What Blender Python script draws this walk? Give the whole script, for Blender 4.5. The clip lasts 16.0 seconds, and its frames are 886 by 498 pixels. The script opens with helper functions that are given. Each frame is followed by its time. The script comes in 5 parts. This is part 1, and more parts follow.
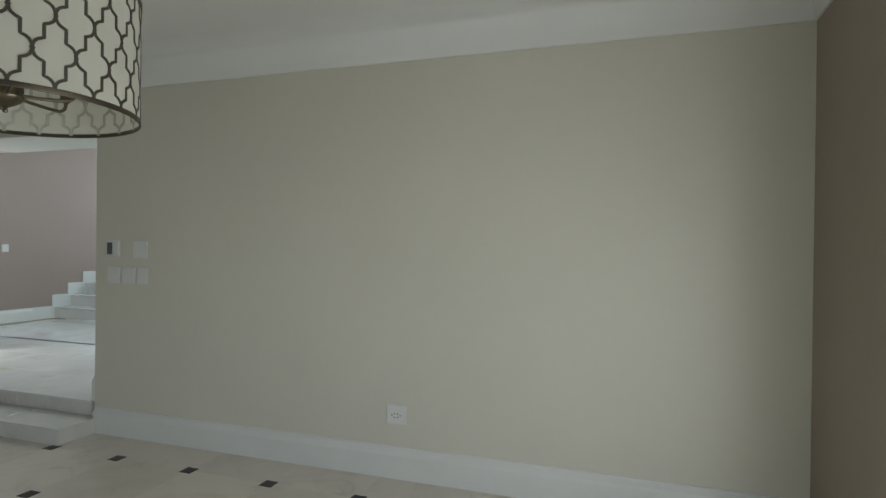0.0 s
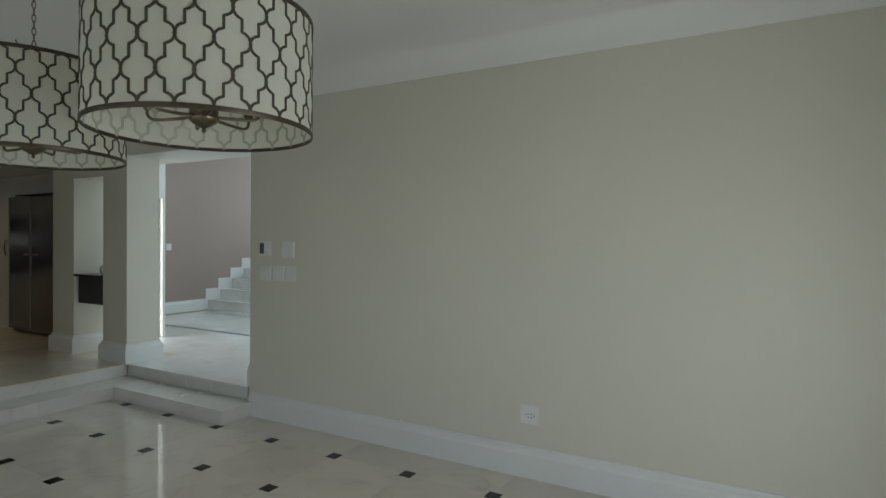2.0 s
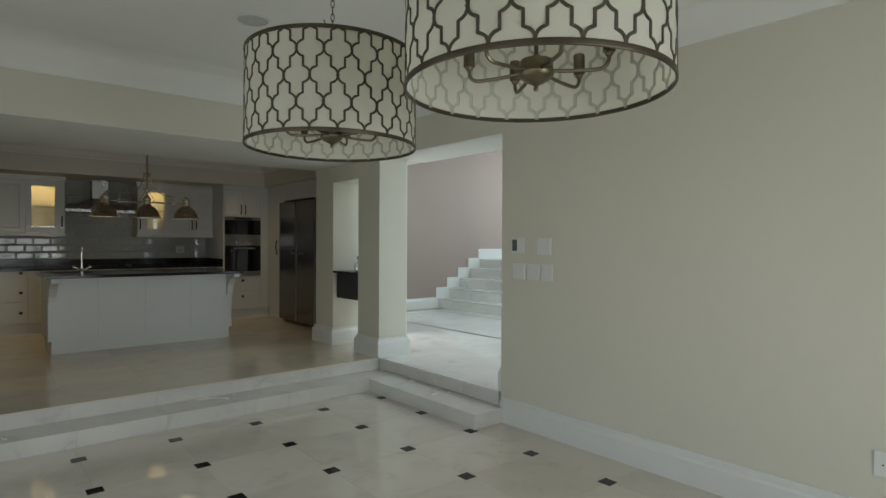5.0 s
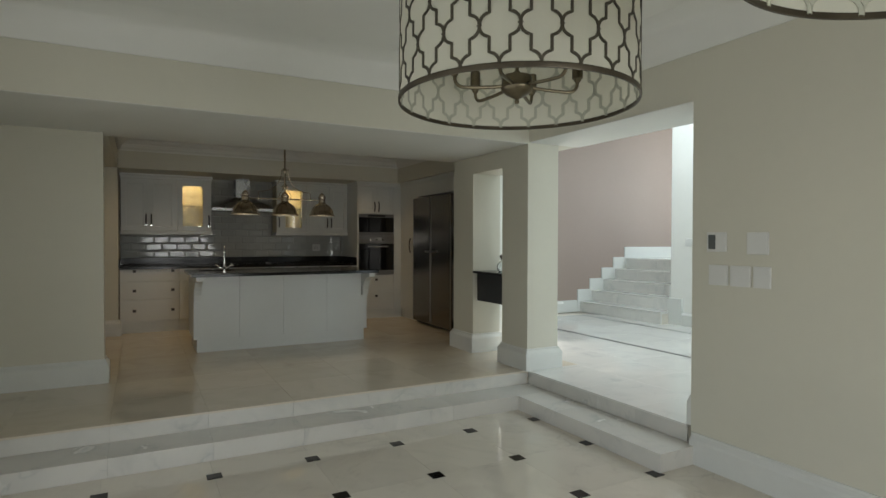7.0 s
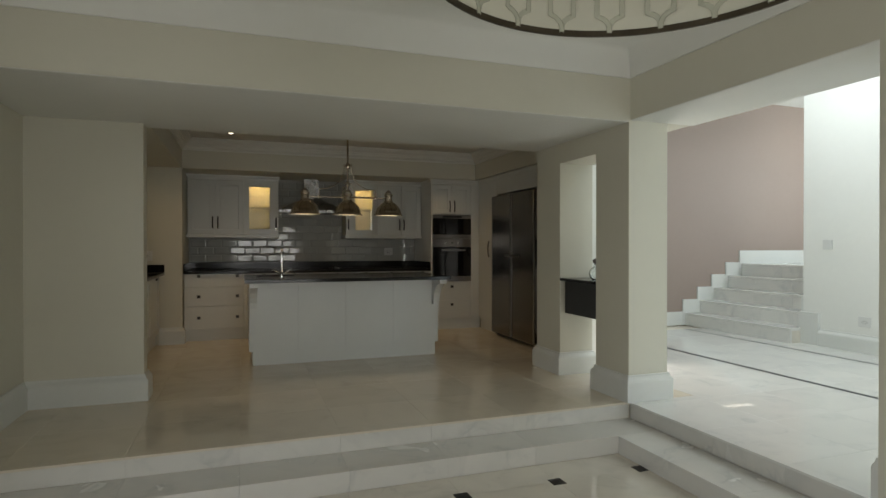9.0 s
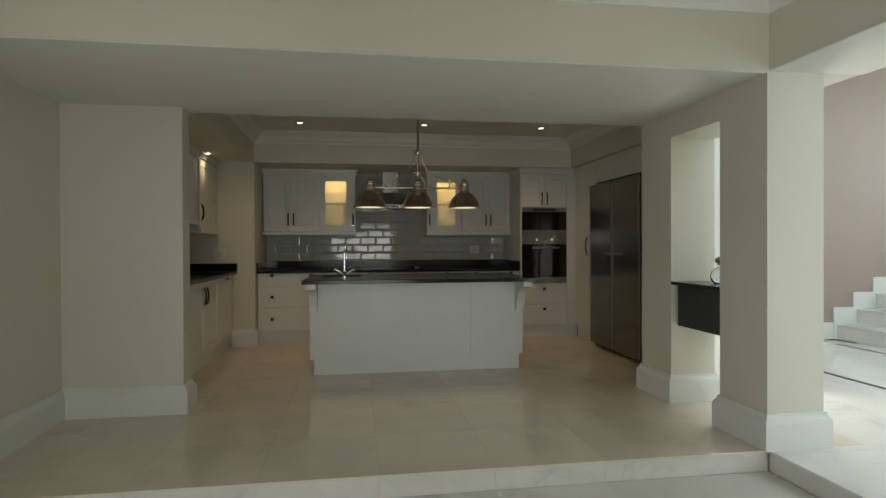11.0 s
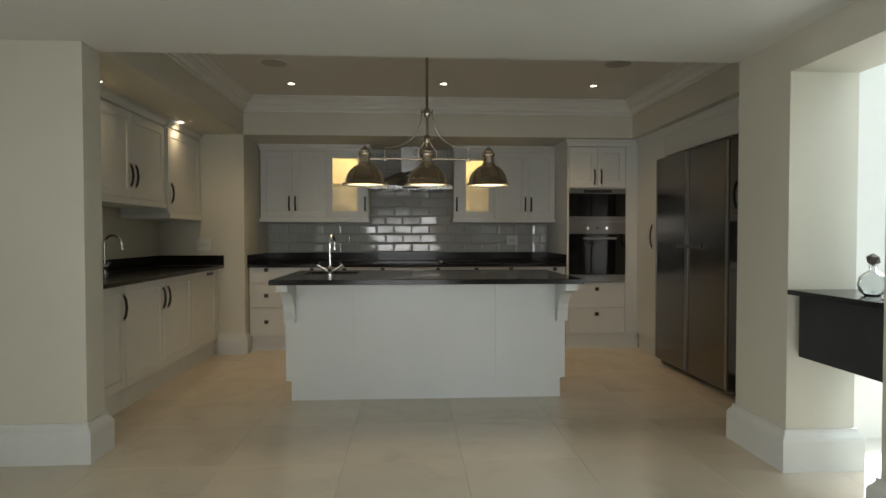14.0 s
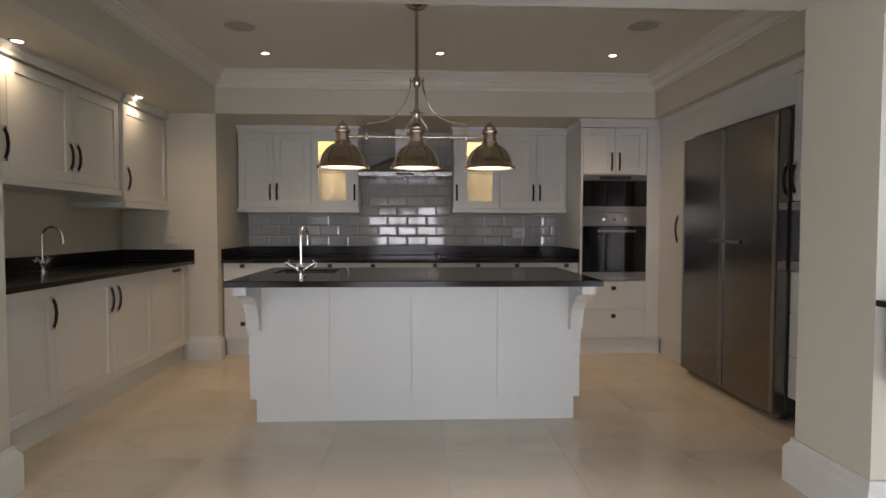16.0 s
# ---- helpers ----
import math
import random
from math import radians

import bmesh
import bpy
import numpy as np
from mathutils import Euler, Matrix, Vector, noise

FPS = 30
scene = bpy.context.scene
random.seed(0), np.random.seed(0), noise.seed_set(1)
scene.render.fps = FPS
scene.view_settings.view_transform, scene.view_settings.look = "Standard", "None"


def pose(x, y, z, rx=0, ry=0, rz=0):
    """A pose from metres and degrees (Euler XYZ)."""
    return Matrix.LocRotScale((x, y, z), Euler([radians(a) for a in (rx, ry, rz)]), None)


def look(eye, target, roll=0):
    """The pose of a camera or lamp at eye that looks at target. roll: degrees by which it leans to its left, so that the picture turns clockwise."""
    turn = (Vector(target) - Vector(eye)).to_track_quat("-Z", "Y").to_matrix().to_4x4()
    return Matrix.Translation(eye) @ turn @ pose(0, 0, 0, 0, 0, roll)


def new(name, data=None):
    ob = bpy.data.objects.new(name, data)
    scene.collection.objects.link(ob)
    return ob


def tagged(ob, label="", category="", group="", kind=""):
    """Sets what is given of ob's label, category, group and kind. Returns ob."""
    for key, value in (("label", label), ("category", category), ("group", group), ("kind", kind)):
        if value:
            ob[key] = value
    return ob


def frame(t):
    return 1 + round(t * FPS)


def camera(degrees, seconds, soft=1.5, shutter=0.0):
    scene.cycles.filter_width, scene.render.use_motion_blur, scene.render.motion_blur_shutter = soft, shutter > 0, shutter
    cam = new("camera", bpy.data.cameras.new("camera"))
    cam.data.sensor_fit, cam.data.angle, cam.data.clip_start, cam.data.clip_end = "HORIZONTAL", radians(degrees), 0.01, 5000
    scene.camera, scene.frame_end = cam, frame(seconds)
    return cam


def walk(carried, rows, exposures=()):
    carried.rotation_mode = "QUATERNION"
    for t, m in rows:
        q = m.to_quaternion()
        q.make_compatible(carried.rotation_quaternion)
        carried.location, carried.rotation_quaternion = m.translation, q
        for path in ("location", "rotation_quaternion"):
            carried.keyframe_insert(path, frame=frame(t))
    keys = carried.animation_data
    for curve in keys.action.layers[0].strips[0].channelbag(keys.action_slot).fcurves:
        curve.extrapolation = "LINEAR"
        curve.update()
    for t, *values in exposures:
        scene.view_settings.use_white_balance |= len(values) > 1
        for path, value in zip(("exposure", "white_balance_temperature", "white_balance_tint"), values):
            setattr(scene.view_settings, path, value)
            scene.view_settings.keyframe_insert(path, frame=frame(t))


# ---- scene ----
cam = camera(75.7, 16.0)
PATH = [
    (0, (0.75, 1.19, 1.561), (2.647, 1.825, 1.552), 0.7),
    (0.5, (0.74, 1.213, 1.584), (2.605, 1.934, 1.553), 0.4),
    (1, (0.718, 1.239, 1.588), (2.544, 2.054, 1.567), 0.6),
    (1.5, (0.692, 1.274, 1.587), (2.48, 2.17, 1.558), 0.4),
    (2, (0.668, 1.319, 1.584), (2.407, 2.308, 1.559), 0.5),
    (2.5, (0.65, 1.374, 1.582), (2.336, 2.45, 1.555), 0.3),
    (3, (0.639, 1.44, 1.578), (2.265, 2.605, 1.551), 0.3),
    (3.5, (0.635, 1.526, 1.57), (2.2, 2.771, 1.545), 0.2),
    (4, (0.646, 1.643, 1.558), (2.143, 2.969, 1.531), 0.2),
    (4.5, (0.685, 1.796, 1.542), (2.085, 3.225, 1.517), 0.3),
    (5, (0.749, 1.973, 1.528), (2.039, 3.501, 1.507), 0.3),
    (5.2, (0.773, 2.044, 1.525), (2.016, 3.61, 1.501), -0.2),
    (7.3, (1.003, 2.865, 1.51), (1.895, 4.656, 1.486), 0.2),
    (7.5, (1.043, 2.945, 1.505), (1.901, 4.751, 1.485), 0.1),
    (8, (1.154, 3.149, 1.491), (1.942, 4.987, 1.475), 0.0),
    (8.5, (1.276, 3.341, 1.483), (2.006, 5.203, 1.471), 0.1),
    (9, (1.409, 3.508, 1.481), (2.075, 5.394, 1.471), 0.0),
    (9.5, (1.546, 3.658, 1.479), (2.103, 5.579, 1.47), -0.0),
    (9.7, (1.597, 3.725, 1.477), (2.107, 5.658, 1.464), -0.1),
    (12, (2.085, 4.692, 1.45), (2.31, 6.68, 1.44), -0.0),
    (12.5, (2.153, 4.912, 1.451), (2.35, 6.903, 1.436), 0.0),
    (13, (2.222, 5.125, 1.451), (2.392, 7.118, 1.422), -0.0),
    (13.5, (2.301, 5.322, 1.45), (2.445, 7.316, 1.412), 0.0),
    (14, (2.375, 5.507, 1.449), (2.49, 7.503, 1.402), -0.0),
    (14.5, (2.432, 5.683, 1.449), (2.539, 7.68, 1.395), 0.1),
    (15, (2.47, 5.85, 1.448), (2.565, 7.847, 1.386), 0.1),
    (15.5, (2.493, 6.006, 1.449), (2.584, 8.002, 1.375), 0.1),
    (16, (2.508, 6.156, 1.455), (2.596, 8.153, 1.378), 0.1),
]
walk(cam, [(t, look(eye, target, roll)) for t, eye, target, roll in PATH],
     exposures=[(0.0, -0.61, 6380, 12), (1.5, -0.76, 6250, 10), (3.5, -0.64, 6300, 11), (5.0, -0.34, 6500, 10), (7.5, -0.15, 6800, 12), (9.0, -0.23, 7000, 13), (12.5, 0.40, 6730, 11), (14.5, 0.65, 6640, 13), (15.5, 0.90, 6700, 18), (16.0, 1.02, 6380, 25)])

# ---- world, sun and large lights ----
SUN_WAY = Vector((-3.2, 0.3, -2.05)).normalized()
world = bpy.data.worlds.new("sky")
scene.world = world
world.use_nodes = True
wn = world.node_tree.nodes
sky = wn.new("ShaderNodeTexSky")
sky.sky_type, sky.sun_disc = "NISHITA", False
sky.sun_elevation = math.asin(-SUN_WAY.z)
sky.sun_rotation = math.atan2(-SUN_WAY.x, -SUN_WAY.y)
world.node_tree.links.new(sky.outputs[0], wn["Background"].inputs[0])
wn["Background"].inputs[1].default_value = 0.12

sun = new("sun", bpy.data.lights.new("sun", "SUN"))
sun.data.energy, sun.data.angle, sun.data.color = 5.0, radians(0.5), (1.0, 0.95, 0.88)
sun.matrix_world = look((0, 0, 0), SUN_WAY)


def area(name, eye, target, w, h, watts, colour=(1, 1, 1), spread=180):
    ob = new(name, bpy.data.lights.new(name, "AREA"))
    ob.data.shape, ob.data.size, ob.data.size_y = "RECTANGLE", w, h
    ob.data.energy, ob.data.color, ob.data.spread = watts, colour, radians(spread)
    ob.matrix_world = look(eye, target)
    return ob


def lamp(name, kind, eye, target, watts, colour, size=0.03, cone=100, blend=0.6):
    ob = new(name, bpy.data.lights.new(name, kind))
    ob.data.energy, ob.data.color, ob.data.shadow_soft_size = watts, colour, size
    if kind == "SPOT":
        ob.data.spot_size, ob.data.spot_blend = radians(cone), blend
    ob.matrix_world = look(eye, target)
    return ob


DAY = (0.93, 0.98, 1.0)
HALL_DAY = (0.77, 0.92, 1.0)
WARM = (1.0, 0.70, 0.38)
area("light_window_south", (2.15, -0.02, 1.05), (2.15, 5, 1.05), 2.25, 1.9, 100, DAY)
# west daylight is assumed, added to light the east wall and kitchen side
area("light_west_assumed", (-0.42, 3.65, 1.15), (5, 3.65, 1.15), 5.3, 2.0, 54, DAY)
# added fill that brightens the hall from its unseen south end
area("fill_hall_south", (6.4, 0.9, 1.7), (6.4, 8, 1.7), 2.6, 2.6, 104, HALL_DAY)
# fill light from above for the hall, in an invented roof opening
area("fill_hall_roof", (6.9, 7.8, 3.86), (6.9, 7.8, 0), 1.7, 2.7, 86, HALL_DAY)
# added fill to brighten the stairs; no window is known here
area("fill_stair", (10.2, 8.60, 2.7), (10.2, 12, 2.7), 1.5, 1.5, 60, HALL_DAY)
# two added lights stand in for the bright wall end beside the pier
area("glow_wall_end", (5.315, 8.50, 1.20), (5.315, 5, 1.20), 0.37, 1.86, 11, (1.0, 0.98, 0.94))
area("glow_wall_end_low", (4.935, 8.50, 0.53), (4.935, 5, 0.53), 0.35, 0.50, 3.4, (1.0, 0.98, 0.94))

# ---- materials ----


def mat(name, colour, rough=0.5, metal=0.0, vary=0.06, scale=3.0, bump=0.0, bump_scale=200.0, random_vary=0.0, coat=0.0,
        emit=None, power=0.0, rough_vary=0.0):
    """A surface with broad stains, fine grain, and a small difference from piece to piece."""
    m = bpy.data.materials.new(name)
    m.use_nodes = True
    nt, n = m.node_tree, m.node_tree.nodes
    p = n["Principled BSDF"]
    p.inputs["Roughness"].default_value, p.inputs["Metallic"].default_value = rough, metal
    p.inputs["Coat Weight"].default_value = coat
    p.inputs["Coat Roughness"].default_value = 0.05
    tc = n.new("ShaderNodeTexCoord")
    big, small = n.new("ShaderNodeTexNoise"), n.new("ShaderNodeTexNoise")
    big.inputs["Scale"].default_value, big.inputs["Detail"].default_value = scale, 4
    small.inputs["Scale"].default_value, small.inputs["Detail"].default_value = scale * 14, 3
    for q in (big, small):
        nt.links.new(tc.outputs["Object"], q.inputs["Vector"])
    add = n.new("ShaderNodeMath")
    add.operation = "MULTIPLY_ADD"
    nt.links.new(small.outputs[0], add.inputs[0])
    add.inputs[1].default_value = 0.35
    nt.links.new(big.outputs[0], add.inputs[2])
    rng = n.new("ShaderNodeMapRange")
    rng.inputs[1].default_value, rng.inputs[2].default_value = 0.45, 0.9
    rng.inputs[3].default_value, rng.inputs[4].default_value = 1 - vary, 1 + vary
    nt.links.new(add.outputs[0], rng.inputs[0])
    last = rng.outputs[0]
    if random_vary:
        info, mr, mul = n.new("ShaderNodeObjectInfo"), n.new("ShaderNodeMapRange"), n.new("ShaderNodeMath")
        mr.inputs[3].default_value, mr.inputs[4].default_value = 1 - random_vary, 1 + random_vary
        nt.links.new(info.outputs["Random"], mr.inputs[0])
        mul.operation = "MULTIPLY"
        nt.links.new(mr.outputs[0], mul.inputs[0])
        nt.links.new(last, mul.inputs[1])
        last = mul.outputs[0]
    vm = n.new("ShaderNodeVectorMath")
    vm.operation = "SCALE"
    vm.inputs[0].default_value = colour
    nt.links.new(last, vm.inputs["Scale"])
    nt.links.new(vm.outputs[0], p.inputs["Base Color"])
    if rough_vary:
        rr = n.new("ShaderNodeMapRange")
        rr.inputs[3].default_value, rr.inputs[4].default_value = max(0.02, rough - rough_vary), rough + rough_vary
        nt.links.new(big.outputs[0], rr.inputs[0])
        nt.links.new(rr.outputs[0], p.inputs["Roughness"])
    if bump:
        bn, b = n.new("ShaderNodeTexNoise"), n.new("ShaderNodeBump")
        bn.inputs["Scale"].default_value, bn.inputs["Detail"].default_value = bump_scale, 3
        nt.links.new(tc.outputs["Object"], bn.inputs["Vector"])
        b.inputs["Strength"].default_value, b.inputs["Distance"].default_value = bump, 0.002
        nt.links.new(bn.outputs[0], b.inputs["Height"])
        nt.links.new(b.outputs[0], p.inputs["Normal"])
    if emit:
        p.inputs["Emission Color"].default_value = (*emit, 1)
        p.inputs["Emission Strength"].default_value = power
    return m


def marble(name, base, vein, rough, amount=0.5, random_vary=0.03):
    """Polished marble: cloudy ground with thin wandering grey veins, different on every slab."""
    m = bpy.data.materials.new(name)
    m.use_nodes = True
    nt, n = m.node_tree, m.node_tree.nodes
    p = n["Principled BSDF"]
    tc, info = n.new("ShaderNodeTexCoord"), n.new("ShaderNodeObjectInfo")
    shift, mul = n.new("ShaderNodeVectorMath"), n.new("ShaderNodeVectorMath")
    mul.operation = "SCALE"
    mul.inputs[0].default_value = (37, 91, 13)
    nt.links.new(info.outputs["Random"], mul.inputs["Scale"])
    shift.operation = "ADD"
    nt.links.new(tc.outputs["Object"], shift.inputs[0])
    nt.links.new(mul.outputs[0], shift.inputs[1])
    cloud = n.new("ShaderNodeTexNoise")
    cloud.inputs["Scale"].default_value, cloud.inputs["Detail"].default_value, cloud.inputs["Distortion"].default_value = 2.2, 6, 1.2
    vn = n.new("ShaderNodeTexNoise")
    vn.inputs["Scale"].default_value, vn.inputs["Detail"].default_value, vn.inputs["Distortion"].default_value = 1.3, 5, 2.0
    nt.links.new(shift.outputs[0], cloud.inputs["Vector"])
    nt.links.new(shift.outputs[0], vn.inputs["Vector"])
    ramp = n.new("ShaderNodeValToRGB")
    e = ramp.color_ramp.elements
    e[0].position, e[0].color = 0.47, (0, 0, 0, 1)
    e[1].position, e[1].color = 0.53, (0, 0, 0, 1)
    mid = e.new(0.5)
    mid.color = (1, 1, 1, 1)
    nt.links.new(vn.outputs[0], ramp.inputs[0])
    gate = n.new("ShaderNodeMapRange")
    gate.inputs[1].default_value, gate.inputs[2].default_value = 0.45, 0.7
    nt.links.new(cloud.outputs[0], gate.inputs[0])
    am = n.new("ShaderNodeMath")
    am.operation = "MULTIPLY"
    nt.links.new(ramp.outputs[0], am.inputs[0])
    nt.links.new(gate.outputs[0], am.inputs[1])
    am2 = n.new("ShaderNodeMath")
    am2.operation = "MULTIPLY_ADD"
    nt.links.new(am.outputs[0], am2.inputs[0])
    am2.inputs[1].default_value = amount
    cl = n.new("ShaderNodeMath")
    cl.operation = "MULTIPLY"
    nt.links.new(gate.outputs[0], cl.inputs[0])
    cl.inputs[1].default_value = 0.22
    nt.links.new(cl.outputs[0], am2.inputs[2])
    mix = n.new("ShaderNodeMix")
    mix.data_type = "RGBA"
    mix.inputs[6].default_value, mix.inputs[7].default_value = (*base, 1), (*vein, 1)
    nt.links.new(am2.outputs[0], mix.inputs[0])
    mr, sc = n.new("ShaderNodeMapRange"), n.new("ShaderNodeVectorMath")
    mr.inputs[3].default_value, mr.inputs[4].default_value = 1 - random_vary, 1 + random_vary
    nt.links.new(info.outputs["Random"], mr.inputs[0])
    sc.operation = "SCALE"
    nt.links.new(mix.outputs[2], sc.inputs[0])
    nt.links.new(mr.outputs[0], sc.inputs["Scale"])
    nt.links.new(sc.outputs[0], p.inputs["Base Color"])
    rr = n.new("ShaderNodeMapRange")
    rr.inputs[3].default_value, rr.inputs[4].default_value = rough * 0.8, rough * 1.5
    nt.links.new(cloud.outputs[0], rr.inputs[0])
    nt.links.new(rr.outputs[0], p.inputs["Roughness"])
    return m


M_WALL = mat("wall_paint", (0.58, 0.560, 0.472), 0.55, vary=0.02, scale=1.2, bump=0.12, bump_scale=260)
M_TAUPE = mat("taupe_wall_paint", (0.310, 0.240, 0.207), 0.6, vary=0.03, scale=1.0, bump=0.12, bump_scale=260)
M_BROWN = mat("brown_wall_paint", (0.30, 0.25, 0.195), 0.6, vary=0.03, scale=1.0, bump=0.12, bump_scale=260)
M_WHITEWALL = mat("white_wall_paint", (0.74, 0.74, 0.70), 0.6, vary=0.02, scale=1.0, bump=0.1, bump_scale=260)
M_CEIL = mat("ceiling_paint", (0.71, 0.71, 0.67), 0.75, vary=0.02, scale=0.8, bump=0.08, bump_scale=220)
M_TRIM = mat("white_trim_paint", (0.63, 0.64, 0.61), 0.35, vary=0.03, scale=2.0)
M_CAB = mat("white_lacquer", (0.62, 0.63, 0.605), 0.32, vary=0.025, scale=2.0, random_vary=0.01)
# yellow of the cabinet lamp's glow is partly put into this paint
M_CABIN = mat("cabinet_inside_warm_tint", (0.80, 0.74, 0.55), 0.5, vary=0.02)
M_GRANITE = mat("black_granite", (0.010, 0.009, 0.009), 0.15, vary=0.2, scale=30)
M_GRANITE.node_tree.nodes["Principled BSDF"].inputs["Specular IOR Level"].default_value = 0.25
M_ISLTOP = mat("dark_grey_stone", (0.014, 0.013, 0.012), 0.13, vary=0.4, scale=22)
M_ISLTOP.node_tree.nodes["Principled BSDF"].inputs["Specular IOR Level"].default_value = 0.20
M_MARBLE = marble("cream_marble", (0.65, 0.605, 0.52), (0.40, 0.365, 0.31), 0.035, 0.33, 0.05)
M_MARBLEK = marble("warm_cream_marble", (0.655, 0.590, 0.480), (0.42, 0.37, 0.295), 0.04, 0.20, 0.05)
M_MARBLE2 = marble("grey_white_marble", (0.68, 0.675, 0.64), (0.45, 0.47, 0.47), 0.08, 0.4, 0.03)
M_STEP = marble("step_marble", (0.63, 0.615, 0.57), (0.34, 0.36, 0.36), 0.22, 0.42, 0.04)
M_GROUT = mat("floor_grout", (0.60, 0.56, 0.48), 0.8, vary=0.1)
M_TGROUT = mat("tile_grout", (0.42, 0.41, 0.38), 0.8, vary=0.1)
M_INSET = mat("black_marble_inset", (0.008, 0.008, 0.007), 0.12, vary=0.3, scale=30, random_vary=0.2)
M_INSET.node_tree.nodes["Principled BSDF"].inputs["Specular IOR Level"].default_value = 0.25
M_STRIP = mat("dark_stone_strip", (0.026, 0.029, 0.033), 0.35, vary=0.2, scale=20)
M_STRIP.node_tree.nodes["Principled BSDF"].inputs["Specular IOR Level"].default_value = 0.25
M_TILE = mat("glazed_tile", (0.41, 0.41, 0.385), 0.06, vary=0.03, scale=8, random_vary=0.05)
M_STEEL = mat("brushed_steel", (0.30, 0.29, 0.28), 0.30, 1.0, vary=0.06, scale=4, rough_vary=0.06)
M_HOOD = mat("hood_steel", (0.46, 0.46, 0.455), 0.27, 1.0, vary=0.04, scale=4, rough_vary=0.04)
M_STEELD = mat("fridge_steel", (0.20, 0.187, 0.172), 0.24, 1.0, vary=0.03, scale=3, bump=0.02, bump_scale=900)
M_NICKEL = mat("brushed_nickel", (0.50, 0.43, 0.34), 0.20, 1.0, vary=0.08, scale=12, rough_vary=0.06)
M_CHROME = mat("chrome", (0.75, 0.75, 0.75), 0.07, 1.0, vary=0.02)
# olive colour for the lattice's shadow as it shows through the fabric
M_LATTICE_SHADE = mat("olive_lattice_shade", (0.42, 0.42, 0.34), 0.8, vary=0.1)
M_LATTICE = mat("dark_bronze_braid", (0.06, 0.052, 0.034), 0.5, 0.3, vary=0.25, scale=30)
M_RIM = mat("rim_bronze", (0.065, 0.052, 0.034), 0.42, 0.6, vary=0.2, scale=14)
M_BRONZE = mat("aged_bronze", (0.16, 0.135, 0.09), 0.36, 1.0, vary=0.25, scale=18, rough_vary=0.1)
M_BLACKGLASS = mat("black_glass", (0.006, 0.006, 0.007), 0.05, vary=0.1)
M_BLACK = mat("black_plastic", (0.015, 0.015, 0.015), 0.4, vary=0.1)
M_PEWTER = mat("pewter", (0.13, 0.12, 0.11), 0.42, 0.8, vary=0.2, scale=30)
M_HANDLE = mat("dark_handle", (0.025, 0.02, 0.018), 0.3, 0.6, vary=0.2, scale=30)
M_WHITEPL = mat("white_plastic", (0.64, 0.64, 0.615), 0.3, vary=0.02)
M_GREY = mat("grey_display", (0.10, 0.11, 0.11), 0.2, vary=0.05)
M_BLACKWOOD = mat("black_satin_panel", (0.012, 0.012, 0.013), 0.28, vary=0.2, scale=10)
M_WARMGLOW = mat("warm_diffuser", (0.9, 0.85, 0.7), 0.5, vary=0.0, emit=(1.0, 0.80, 0.50), power=1.4)
M_SPOTGLOW = mat("downlight_bulb", (0.9, 0.9, 0.85), 0.5, vary=0.0, emit=(1.0, 0.86, 0.64), power=5.0)
M_GRASS = mat("lawn", (0.07, 0.10, 0.03), 0.9, vary=0.4, scale=0.5)
M_PAVE = mat("paving", (0.35, 0.33, 0.30), 0.8, vary=0.1)
M_RECESS = mat("dark_recess", (0.06, 0.055, 0.05), 0.6, vary=0.1)


def glass(name, colour=(1, 1, 1), rough=0.0):
    m = bpy.data.materials.new(name)
    m.use_nodes = True
    p = m.node_tree.nodes["Principled BSDF"]
    p.inputs["Base Color"].default_value = (*colour, 1)
    p.inputs["Transmission Weight"].default_value = 1
    p.inputs["Roughness"].default_value = rough
    p.inputs["IOR"].default_value = 1.45
    return m


M_GLASS = glass("clear_glass")
M_BOTTLE = glass("thin_bottle_glass", (0.80, 0.82, 0.82))
M_BOTTLE.node_tree.nodes["Principled BSDF"].inputs["IOR"].default_value = 1.16

# shade fabric: lets part of the light through
M_FABRIC = mat("shade_fabric", (0.66, 0.65, 0.56), 0.8, vary=0.03, scale=6, bump=0.25, bump_scale=500)
nt = M_FABRIC.node_tree
pr = nt.nodes["Principled BSDF"]
tr, mx = nt.nodes.new("ShaderNodeBsdfTranslucent"), nt.nodes.new("ShaderNodeMixShader")
tr.inputs[0].default_value = (0.72, 0.70, 0.58, 1)
mx.inputs[0].default_value = 0.42
nt.links.new(pr.outputs[0], mx.inputs[1])
nt.links.new(tr.outputs[0], mx.inputs[2])
nt.links.new(mx.outputs[0], nt.nodes["Material Output"].inputs[0])

# ---- mesh helpers ----


def link(name, bm, material, parent=None, loc=(0, 0, 0), smooth=False):
    me = bpy.data.meshes.new(name)
    bmesh.ops.recalc_face_normals(bm, faces=bm.faces)
    bm.to_mesh(me)
    bm.free()
    me.materials.append(material)
    if smooth:
        me.shade_smooth()
        me.set_sharp_from_angle(angle=radians(40))
    ob = new(name, me)
    ob.parent, ob.location = parent, loc
    return ob


def part(name, bm, material, parent, label="", smooth=False):
    return tagged(link(name, bm, material, parent, smooth=smooth), label)


def structure(name, bm, material, label="", smooth=False):
    return tagged(link(name, bm, material, smooth=smooth), label, kind="structure")


def thing(name, label, category, at=(0, 0, 0), turn=0, group=""):
    ob = new(name)
    ob.matrix_basis = pose(*at, 0, 0, turn)
    return tagged(ob, label, category, group)


